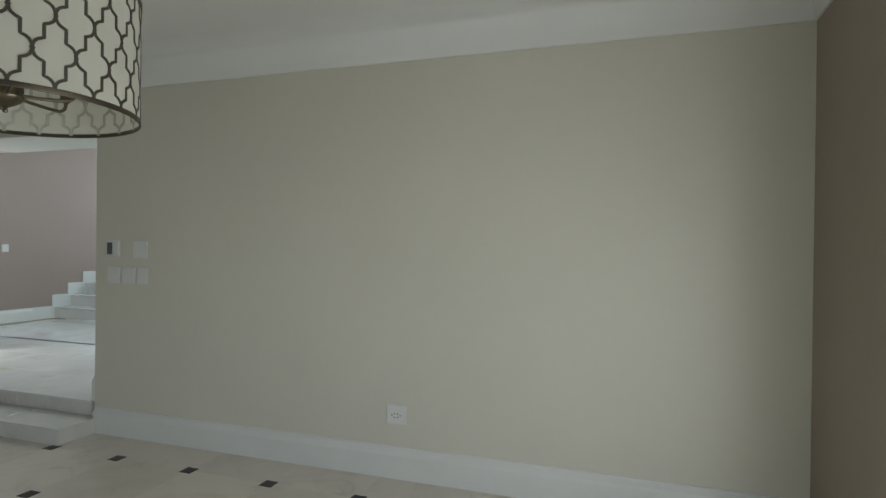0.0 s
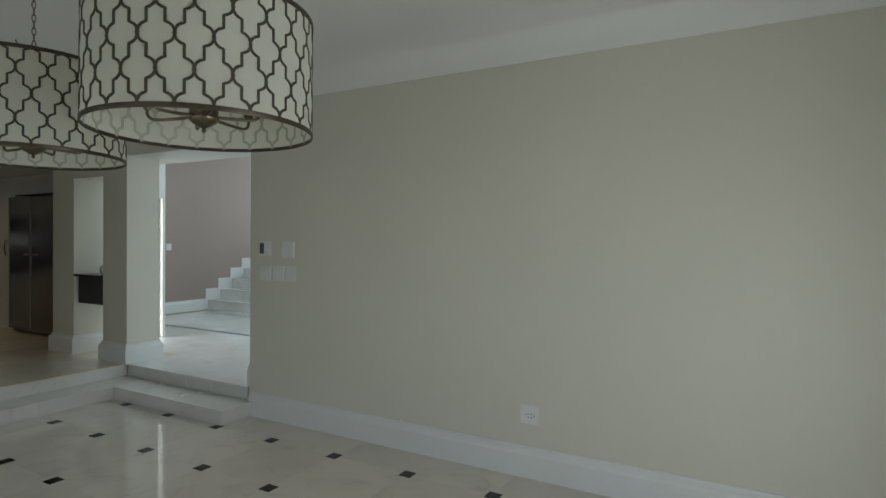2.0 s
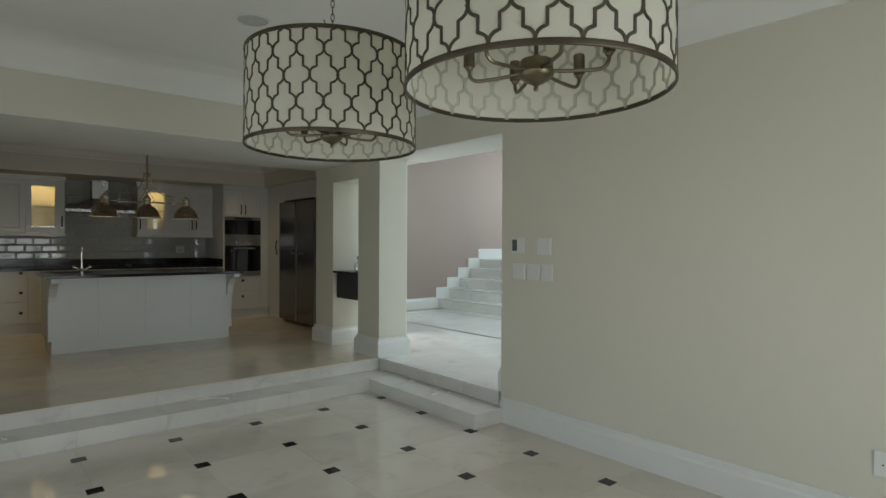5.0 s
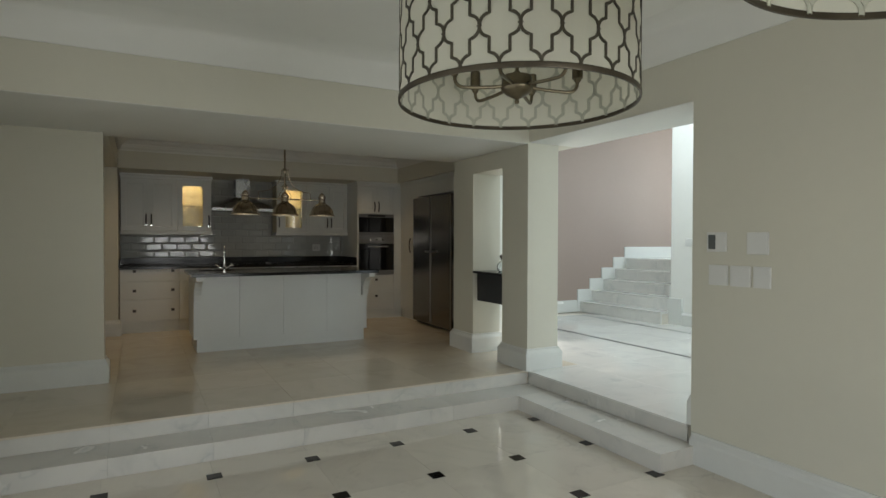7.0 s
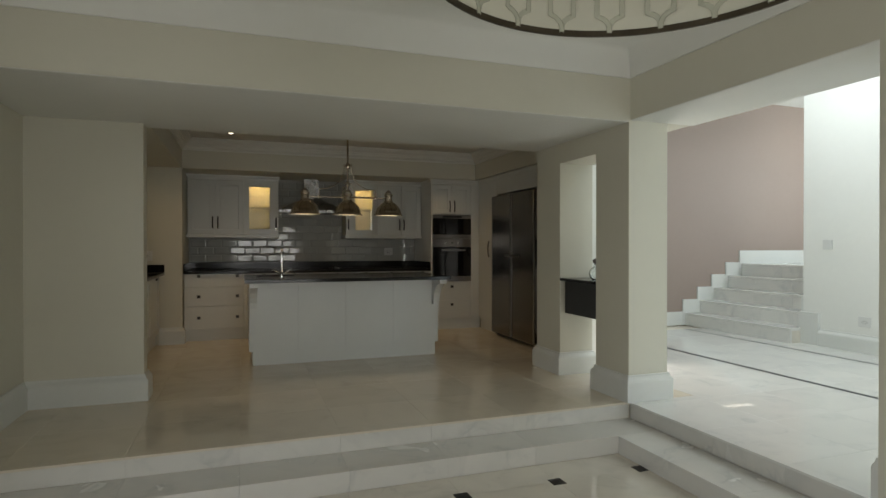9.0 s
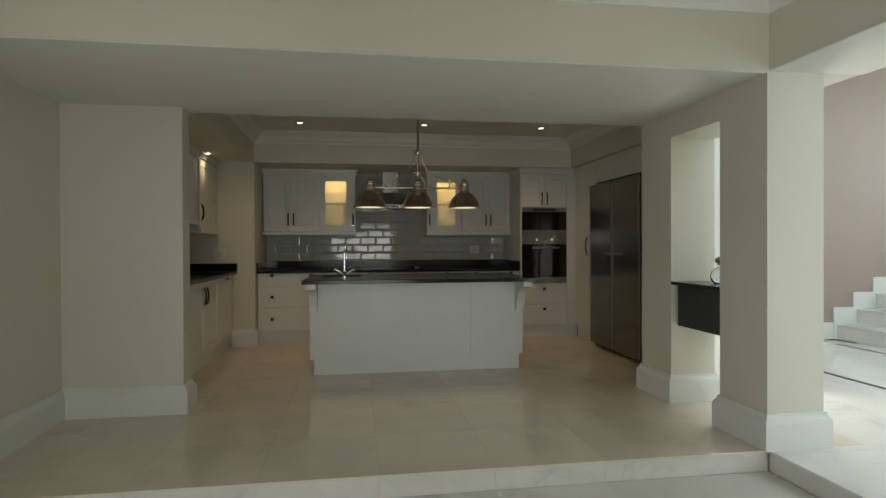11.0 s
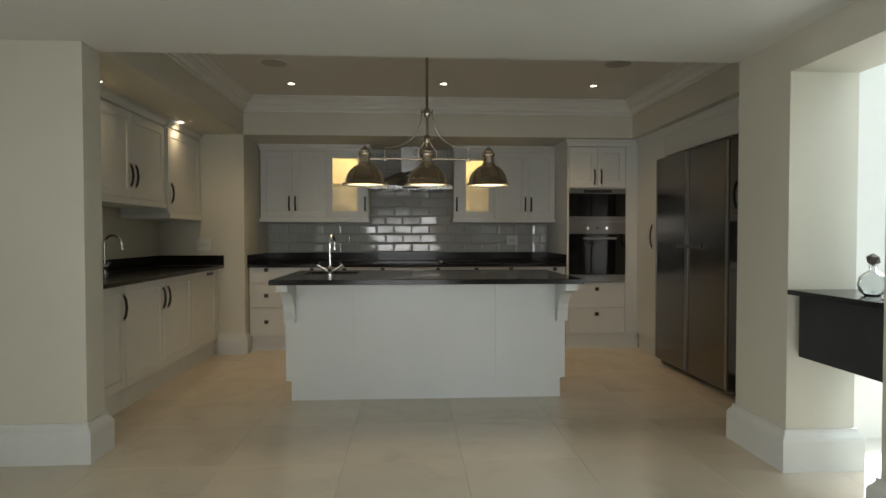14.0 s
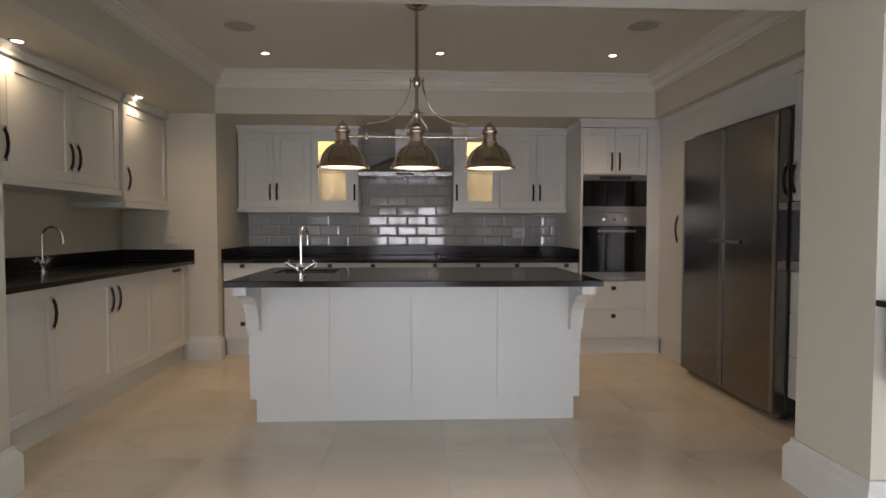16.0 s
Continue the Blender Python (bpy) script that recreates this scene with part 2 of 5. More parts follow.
def box(bm, x0, x1, y0, y1, z0, z1, bevel=0.0):
    v = [bm.verts.new(c) for c in ((x0, y0, z0), (x1, y0, z0), (x1, y1, z0), (x0, y1, z0), (x0, y0, z1), (x1, y0, z1), (x1, y1, z1), (x0, y1, z1))]
    f = [bm.faces.new([v[i] for i in q]) for q in ((3, 2, 1, 0), (4, 5, 6, 7), (0, 1, 5, 4), (1, 2, 6, 5), (2, 3, 7, 6), (3, 0, 4, 7))]
    if bevel:
        bmesh.ops.bevel(bm, geom=list({e for q in f for e in q.edges}), offset=bevel, segments=2, affect="EDGES", profile=0.6)
    return bm


def boxes(*rows, bevel=0.0):
    bm = bmesh.new()
    for r in rows:
        box(bm, *r, bevel=bevel)
    return bm


def panel(bm, x0, x1, z0, z1, y=0.0, depth=0.02, rail=0.065, sunk=0.008):
    """A framed door front that faces -y: outer slab with a sunk middle."""
    o = [(x0, z0), (x1, z0), (x1, z1), (x0, z1)]
    i = [(x0 + rail, z0 + rail), (x1 - rail, z0 + rail), (x1 - rail, z1 - rail), (x0 + rail, z1 - rail)]
    s = 0.004
    k = [(x0 + rail + s, z0 + rail + s), (x1 - rail - s, z0 + rail + s), (x1 - rail - s, z1 - rail - s), (x0 + rail + s, z1 - rail - s)]
    e = 0.003
    c = [(x0 + e, z0 + e), (x1 - e, z0 + e), (x1 - e, z1 - e), (x0 + e, z1 - e)]
    ring = lambda pts, yy: [bm.verts.new((a, yy, b)) for a, b in pts]
    B, O, C, I, K = ring(o, y + depth), ring(o, y + e), ring(c, y), ring(i, y), ring(k, y + sunk)
    for A, D in ((B, O), (O, C), (C, I), (I, K)):
        for j in range(4):
            bm.faces.new((A[j], A[(j + 1) % 4], D[(j + 1) % 4], D[j]))
    bm.faces.new(K)
    bm.faces.new(B[::-1])
    return bm


def frame_panel(bm, x0, x1, z0, z1, a, b, y=0.0, depth=0.02, rail=0.076):
    """The same with an opening from a to b in the middle, for a pane."""
    box(bm, x0, a, y, y + depth, z0, z1)
    box(bm, b, x1, y, y + depth, z0, z1)
    box(bm, a, b, y, y + depth, z0, z0 + rail)
    box(bm, a, b, y, y + depth, z1 - rail, z1)
    return bm


def sweep(bm, path, profile, closed=False):
    """A moulding: the profile (outward, z) along the path, outward to the right of the way."""
    n = len(path)
    rings = []
    for i, (x, y) in enumerate(path):
        def normal(a, b):
            dx, dy = b[0] - a[0], b[1] - a[1]
            d = math.hypot(dx, dy)
            return dy / d, -dx / d
        ns = []
        if closed or i > 0:
            ns.append(normal(path[i - 1], path[i]))
        if closed or i < n - 1:
            ns.append(normal(path[i], path[(i + 1) % n]))
        if len(ns) == 2:
            sx, sy = ns[0][0] + ns[1][0], ns[0][1] + ns[1][1]
            k = 2 / (sx * sx + sy * sy)
            mx_, my_ = sx * k, sy * k
        else:
            mx_, my_ = ns[0]
        rings.append([bm.verts.new((x + mx_ * o, y + my_ * o, z)) for o, z in profile])
    m = len(profile)
    for i in range(n if closed else n - 1):
        a, b = rings[i], rings[(i + 1) % n]
        for j in range(m):
            bm.faces.new((a[j], a[(j + 1) % m], b[(j + 1) % m], b[j]))
    if not closed:
        bm.faces.new(rings[0])
        bm.faces.new(rings[-1][::-1])
    return bm


def lathe(bm, profile, cx=0, cy=0, seg=32, caps=False):
    """A turned shape from (radius, z) rows."""
    rings = []
    for r, z in profile:
        if r < 1e-5:
            rings.append([bm.verts.new((cx, cy, z))])
        else:
            rings.append([bm.verts.new((cx + r * math.cos(2 * math.pi * i / seg), cy + r * math.sin(2 * math.pi * i / seg), z)) for i in range(seg)])
    for a, b in zip(rings, rings[1:]):
        for i in range(seg):
            q = [a[i % len(a)], a[(i + 1) % len(a)], b[(i + 1) % len(b)], b[i % len(b)]]
            q = list(dict.fromkeys(q))
            if len(q) > 2:
                bm.faces.new(q)
    return bm


def tube(bm, pts, r=0.005, seg=8):
    """A round bar through the points, with capped ends; r may be one number or one for each point."""
    pts = [Vector(p) for p in pts]
    rs = r if isinstance(r, (list, tuple)) else [r] * len(pts)
    up = None
    rings = []
    for i, p in enumerate(pts):
        d = (pts[min(i + 1, len(pts) - 1)] - pts[max(i - 1, 0)]).normalized()
        if up is None:
            up = d.orthogonal().normalized()
        up = (up - d * up.dot(d)).normalized()
        side = d.cross(up)
        rings.append([bm.verts.new(p + (up * math.cos(2 * math.pi * k / seg) + side * math.sin(2 * math.pi * k / seg)) * rs[i]) for k in range(seg)])
    for a, b in zip(rings, rings[1:]):
        for k in range(seg):
            bm.faces.new((a[k], a[(k + 1) % seg], b[(k + 1) % seg], b[k]))
    bm.faces.new(rings[0])
    bm.faces.new(rings[-1][::-1])
    return bm


def curve(points, steps=8):
    """A smooth line through the points."""
    P = [Vector(p) for p in points]
    P = [P[0] * 2 - P[1]] + P + [P[-1] * 2 - P[-2]]
    out = []
    for i in range(1, len(P) - 2):
        a, b, c, d = P[i - 1:i + 3]
        for s in range(steps):
            t = s / steps
            out.append(0.5 * ((2 * b) + (c - a) * t + (2 * a - 5 * b + 4 * c - d) * t * t + (3 * b - a - 3 * c + d) * t ** 3))
    out.append(P[-2])
    return out


# ---- the shell ----
K = 0.25            # kitchen and hall floor above the lower room
XW, XE = -0.14, 4.30  # west and east faces
YS = 0.27           # south face
YB = 7.26           # face of the beam and edge of the raised floor
HB = 2.467          # underside of beams
YN = 8.775          # far edge of the beam
ZC = 3.05           # ceiling of the lower room
ZK = 2.84           # ceiling of the kitchen
ZH = 3.84           # ceiling of the hall

tagged(structure("ground", boxes((-60, 60, -60, 60, -0.5, -0.2)), M_GRASS, "mown green lawn round the house"), category="ground")
structure("floor_slab", boxes((XW - 0.25, 4.9, YS - 0.25, 12.6, -0.2, -0.014), (4.9, 12.3, 0.6, 12.6, -0.2, K - 0.014),
                              (XW, 4.9, YB + 0.016, 12.5, -0.014, K - 0.014), (4.32, 4.9, 5.42, YB + 0.016, -0.014, K - 0.014)), M_GROUT, "grey mortar bed under the marble floors")
structure("wall_east", boxes((XE, 4.66, YS - 0.25, 5.395, -0.2, 4.0), (XE, 4.66, 5.395, YB, 2.478, 4.0)), M_WALL, "plain grey-beige painted wall beside the lower room")
structure("wall_east_pier", boxes((XE - 0.012, 4.66, YB, 7.70, K, 4.0), (XE - 0.012, 4.65, 8.29, 8.74, K, 4.0), (XE - 0.012, 4.65, 7.70, 8.29, 2.275, 4.0)), M_WALL, "grey-beige painted pier and pass-through wall beside the raised floor")
# pockets in this wall end hold the two added glow lights
structure("wall_hall_return", boxes((4.655, 4.75, 8.45, 8.775, K, 4.0), (5.51, 5.55, 8.45, 8.775, K, 4.0), (4.75, 5.51, 8.45, 8.775, 2.14, 4.0), (4.75, 5.12, 8.45, 8.70, 0.80, 2.14), (4.75, 5.51, 8.70, 8.775, K, 2.14), (5.45, 5.55, 8.775, 12.6, K, 4.0)), M_WHITEWALL, "white painted wall end in the bright hall")
WX = (1.0, 3.3)
structure("wall_south", boxes((XW - 0.25, WX[0], YS - 0.25, YS, -0.2, 3.3), (WX[1], XE, YS - 0.25, YS, -0.2, 3.3), (WX[0], WX[1], YS - 0.25, YS, 2.15, 3.3)), M_BROWN,
          "brown-taupe painted end wall with wide glazed doors")
# west opening is a guess, sized for the light it lets in
WY = (0.95, 6.35)
structure("wall_west", boxes((XW - 0.25, XW, YS, WY[0], -0.2, 3.3), (XW - 0.25, XW, WY[1], 12.6, -0.2, 3.3), (XW - 0.25, XW, WY[0], WY[1], 2.2, 3.3)), M_WALL,
          "grey-beige painted long wall with assumed wide glazed doors")
structure("wall_north", boxes((XW, 5.45, 12.34, 12.6, K, 3.3)), M_WALL, "grey-beige painted back wall of the kitchen")
structure("wall_return", boxes((XW, 0.70, 11.38, 12.34, K, HB)), M_WALL, "grey-beige painted wall return beside the fitted units")
structure("wall_stub", boxes((XW, 0.67, 8.60, 8.775, K, HB)), M_WALL, "grey-beige painted stub wall before the kitchen")
structure("beam", boxes((XW, XE - 0.012, YB, YN, HB, 3.3)), M_WALL, "wide boxed painted beam between room and kitchen")
structure("bulkhead_left", boxes((XW, 0.70, YN, 12.34, HB, 3.3)), M_WALL, "painted bulkhead over the side units")
structure("bulkhead_back", boxes((0.70, 4.70, 11.38, 12.34, HB, 3.3)), M_WALL, "painted bulkhead over the back units")
structure("bulkhead_right", boxes((4.70, 5.55, 8.78, 12.34, HB, 3.3)), M_WALL, "painted bulkhead over the tall units")
structure("ceiling", boxes((XW, XE, YS, YB, ZC, 3.3)), M_CEIL, "smooth white ceiling of the lower room")
structure("ceiling_kitchen", boxes((0.70, 4.70, YN, 11.38, ZK, 3.3)), M_CEIL, "smooth white ceiling of the kitchen")
structure("soffit", boxes((XW, XE - 0.012, YB + 0.003, YN - 0.003, HB - 0.006, HB - 0.001)), M_CEIL, "smooth white underside of the beam")
structure("soffit_opening", boxes((XE + 0.003, 4.918, 5.398, YB - 0.003, 2.472, 2.477)), M_CEIL, "smooth white underside of the hall opening")

structure("bulkhead_hall", boxes((4.66, 4.92, 0.853, 8.45, 2.478, 3.838)), M_WALL, "painted bulkhead over the hall edge")

# hall
# unseen shaft, added only to stop direct sun through the roof opening
structure("sun_block_shaft", boxes((5.8, 6.0, 6.2, 9.4, 4.0, 5.4), (7.8, 8.0, 6.2, 9.4, 4.0, 5.4), (6.0, 7.8, 6.2, 6.4, 4.0, 5.4), (6.0, 7.8, 9.2, 9.4, 4.0, 5.4)), M_CEIL, "unseen white shaft that keeps sun out of the added roof opening")
structure("wall_stair", boxes((5.55, 12.3, 10.65, 10.9, K, 4.0)), M_TAUPE, "matt taupe painted wall beside the marble stairs")
# slit at y 6.55 to 6.63 is added to shape the floor's sun patch
structure("wall_hall", boxes((8.15, 8.4, 0.6, 6.55, K, 4.0), (8.15, 8.4, 6.63, 8.82, K, 4.0), (8.15, 8.4, 6.55, 6.63, K, 2.17), (8.15, 8.4, 6.55, 6.63, 2.49, 4.0)), M_WHITEWALL,
          "white painted hall wall beside the stairs")
# opening at x 9.4 to 11.0 is invented for the stair fill
structure("wall_stair_back", boxes((8.4, 9.4, 8.57, 8.82, K, 4.0), (11.0, 12.3, 8.57, 8.82, K, 4.0), (9.4, 11.0, 8.57, 8.82, K, 1.9), (9.4, 11.0, 8.57, 8.82, 3.5, 4.0), (12.05, 12.3, 8.82, 10.65, K, 4.0)), M_WHITEWALL, "white painted wall behind the stairs")
# unseen end wall; its opening is assumed, to go with the south fill
structure("wall_hall_south", boxes((4.66, 5.1, 0.6, 0.85, K, 4.0), (7.7, 8.15, 0.6, 0.85, K, 4.0), (5.1, 7.7, 0.6, 0.85, 3.1, 4.0)), M_WHITEWALL, "unseen white hall end wall with an assumed tall opening")
# ceiling opening is added for the overhead fill light
structure("ceiling_hall", boxes((4.66, 6.0, 0.6, 10.65, ZH, 4.0), (7.8, 8.4, 0.6, 10.65, ZH, 4.0), (6.0, 7.8, 0.6, 6.4, ZH, 4.0), (6.0, 7.8, 9.2, 10.65, ZH, 4.0),
                                (8.4, 12.3, 8.57, 10.65, ZH, 4.0)), M_CEIL,
          "smooth white hall ceiling with an added opening for fill light")

# mouldings
SK = [(0, 0), (0.035, 0), (0.035, 0.155), (0.030, 0.170), (0.020, 0.183), (0.013, 0.195), (0.012, 0.21), (0, 0.21)]


def skirting(name, path, z, closed=False):
    return structure(name, sweep(bmesh.new(), path, [(o, z + h) for o, h in SK], closed), M_TRIM, "tall white moulded skirting board")


skirting("skirting_lower", [(XE, 5.38), (XE, YS), (WX[1] + 0.05, YS)], 0)
skirting("skirting_lower", [(WX[0] - 0.05, YS), (XW, YS), (XW, WY[0] - 0.05)], 0)
skirting("skirting_lower", [(XW, WY[1] + 0.05), (XW, 6.90)], 0)
skirting("skirting_opening", [(4.66, 5.395), (XE, 5.395)], K)
skirting("skirting_pier", [(XE - 0.012, YB), (4.66, YB), (4.66, 7.70), (XE - 0.012, 7.70)], K, True)
skirting("skirting_pass", [(4.76, 8.74), (XE - 0.012, 8.74), (XE - 0.012, 8.29), (4.65, 8.29), (4.65, 8.45), (4.74, 8.45)], K)
skirting("skirting_stair_wall", [(5.55, 8.50), (5.55, 10.65), (7.55, 10.65)], K)
skirting("skirting_stub", [(XW, 7.3), (XW, 8.60), (0.67, 8.60), (0.67, 8.775), (0.46, 8.775)], K)
skirting("skirting_return", [(0.44, 11.38), (0.70, 11.38), (0.70, 11.46)], K)
skirting("skirting_hall", [(8.15, 8.62), (8.15, 0.85)], K)


def arc(cx, cz, r, a0, a1, n=8):
    return [(cx + r * math.cos(radians(a0 + (a1 - a0) * i / n)), cz + r * math.sin(radians(a0 + (a1 - a0) * i / n))) for i in range(n + 1)]


# plaster cove round the lower room, stepped cornice in the kitchen
cove = [(0, ZC), (0, 2.80), (0.014, 2.80), (0.016, 2.812)] + arc(0.25, 2.815, 0.2345, 180, 90)[1:] + [(0.25, ZC)]
structure("cornice", sweep(bmesh.new(), [(XE, YB), (XE, YS), (XW, YS), (XW, YB)], cove, True), M_CEIL, "white plaster cove between wall and ceiling", smooth=True)
kc = [(0, ZK), (0, 2.695), (0.018, 2.695), (0.018, 2.716), (0.03, 2.72), (0.045, 2.737), (0.05, 2.757), (0.066, 2.761), (0.07, 2.778), (0.10, 2.803), (0.105, 2.816), (0.125, 2.82), (0.125, ZK)]
structure("cornice_kitchen", sweep(bmesh.new(), [(0.70, YN), (0.70, 11.38), (4.70, 11.38), (4.70, YN)], kc), M_CEIL, "white stepped plaster cornice over the units")

# windows out of view: glazed doors
def glazed(name, w, h, n, at, turn):
    """A row of n glazed door leaves with bars, that faces local -y."""
    ob = thing(name, "white-framed glazed doors with glazing bars", "window", at, turn)
    ob["kind"] = "structure"
    part("window_frame", boxes((0, 0.06, 0, 0.09, 0, h), (w - 0.06, w, 0, 0.09, 0, h), (0.06, w - 0.06, 0, 0.09, h - 0.06, h), (0.06, w - 0.06, 0, 0.09, 0, 0.05)), M_TRIM, ob)
    lw = (w - 0.12) / n
    for i in range(n):
        a = 0.06 + lw * i
        rows = [(a + 0.003, a + 0.07, 0.02, 0.065, 0.05, h - 0.06), (a + lw - 0.07, a + lw - 0.003, 0.02, 0.065, 0.05, h - 0.06),
                (a + 0.07, a + lw - 0.07, 0.02, 0.065, h - 0.14, h - 0.06), (a + 0.07, a + lw - 0.07, 0.02, 0.065, 0.05, 0.25),
                (a + lw / 2 - 0.012, a + lw / 2 + 0.012, 0.03, 0.055, 0.25, h - 0.14)]
        for j in range(1, 5):
            z = 0.25 + (h - 0.39) * j / 5
            rows += [(a + 0.07, a + lw / 2 - 0.012, 0.03, 0.055, z - 0.012, z + 0.012), (a + lw / 2 + 0.012, a + lw - 0.07, 0.03, 0.055, z - 0.012, z + 0.012)]
        part("sash", boxes(*rows), M_TRIM, ob)


glazed("window_south", WX[1] - WX[0], 2.15, 3, (WX[0], YS - 0.14, 0.0), 0)
# unseen west doors, assumed to go with the west light
glazed("window_west_assumed", WY[1] - WY[0], 2.2, 6, (XW - 0.14, WY[1], 0.0), -90)

# ---- things of the lower room ----


def socket_plate(name, label, at, turn, w, h, rows):
    """A wall plate that faces local -y, its middle at the place given; rows are the small raised or dark pieces."""
    ob = thing(name, label, "wall switch" if "switch" in name else "wall socket", at, turn)
    part("plate", box(bmesh.new(), -w / 2, w / 2, -0.011, 0, -h / 2, h / 2, bevel=0.003), M_WHITEPL, ob)
    for kind, x0, x1, z0, z1, y, m in rows:
        part(kind, box(bmesh.new(), x0, x1, -0.011 - y, -0.009, z0, z1, bevel=0.0006), m, ob)
    return ob


HOLES = [("pin_hole", x - 0.004, x + 0.004, z - 0.004, z + 0.004, 0.0008, M_BLACK) for x, z in
         ((-0.030, -0.004), (-0.011, 0.006), (0.011, 0.006), (0.030, -0.004), (-0.012, -0.018), (0.012, -0.018))]
east = -90


socket_plate("wall_socket", "white square wall socket with six round pin holes", (XE, 2.694, 0.424), east, 0.138, 0.127, HOLES)
socket_plate("thermostat_switch", "white wall thermostat with a dark display", (XE, 5.204, 1.513), east, 0.142, 0.128,
             [("display", -0.056, -0.006, -0.047, 0.047, 0.004, M_GREY), ("bezel", 0.004, 0.060, -0.050, 0.050, 0.003, M_WHITEPL)])
socket_plate("light_switch", "white blank square switch plate", (XE, 4.922, 1.504), east, 0.138, 0.136, [("rocker", -0.058, 0.058, -0.052, 0.052, 0.002, M_WHITEPL)])
for yy, w, nr in ((5.190, 0.136, 2), (5.034, 0.138, 2), (4.892, 0.110, 1)):
    rows = [("rocker", -w / 2 + 0.008, w / 2 - 0.008, -0.052 + j * 0.104 / nr + 0.002, -0.052 + (j + 1) * 0.104 / nr - 0.002, 0.003 + 0.001 * j, M_WHITEPL) for j in range(nr)]
    socket_plate("light_switch", "white light switch with %s" % ("two long rockers" if nr > 1 else "one tall rocker"), (XE, yy, 1.296), east, w, 0.131, rows)
socket_plate("light_switch", "small white light switch on the bright hall wall", (8.15, 8.50, 1.50), east, 0.12, 0.12, [("rocker", -0.04, 0.04, -0.045, 0.045, 0.002, M_WHITEPL)])
socket_plate("light_switch", "small white light switch on the taupe hall wall", (7.12, 10.65, 1.45), 0, 0.10, 0.12, [("rocker", -0.03, 0.03, -0.045, 0.045, 0.002, M_WHITEPL)])
socket_plate("wall_socket", "white wall socket on the bright hall wall", (8.15, 8.06, 0.61), east, 0.14, 0.12, HOLES)
socket_plate("wall_socket", "white wall socket with six pin holes on the side wall", (0.297, 11.38, 1.36), 0, 0.135, 0.125, HOLES)

# drum lamps
R_D, Z_D0, Z_D1, N_D = 0.369, 1.955, 2.364, 22


def ribbon(bm, pts, w, r0, r1, closed=False):
    """A flat strip wound on the drum: points are (angle, z), width w in metres."""
    ring = []
    for i, (a, z) in enumerate(pts):
        p, q = pts[max(i - 1, 0)], pts[min(i + 1, len(pts) - 1)]
        dx, dz = (q[0] - p[0]) * R_D, q[1] - p[1]
        d = math.hypot(dx, dz)
        nx, nz = -dz / d * w / 2, dx / d * w / 2
        row = []
        for s, r in ((1, r0), (1, r1), (-1, r1), (-1, r0)):
            aa = a + s * nx / R_D
            row.append(bm.verts.new((r * math.cos(aa), r * math.sin(aa), z + s * nz)))
        ring.append(row)
    for a, b in zip(ring, ring[1:]):
        for j in range(3):
            bm.faces.new((a[j], a[j + 1], b[j + 1], b[j]))
    return bm


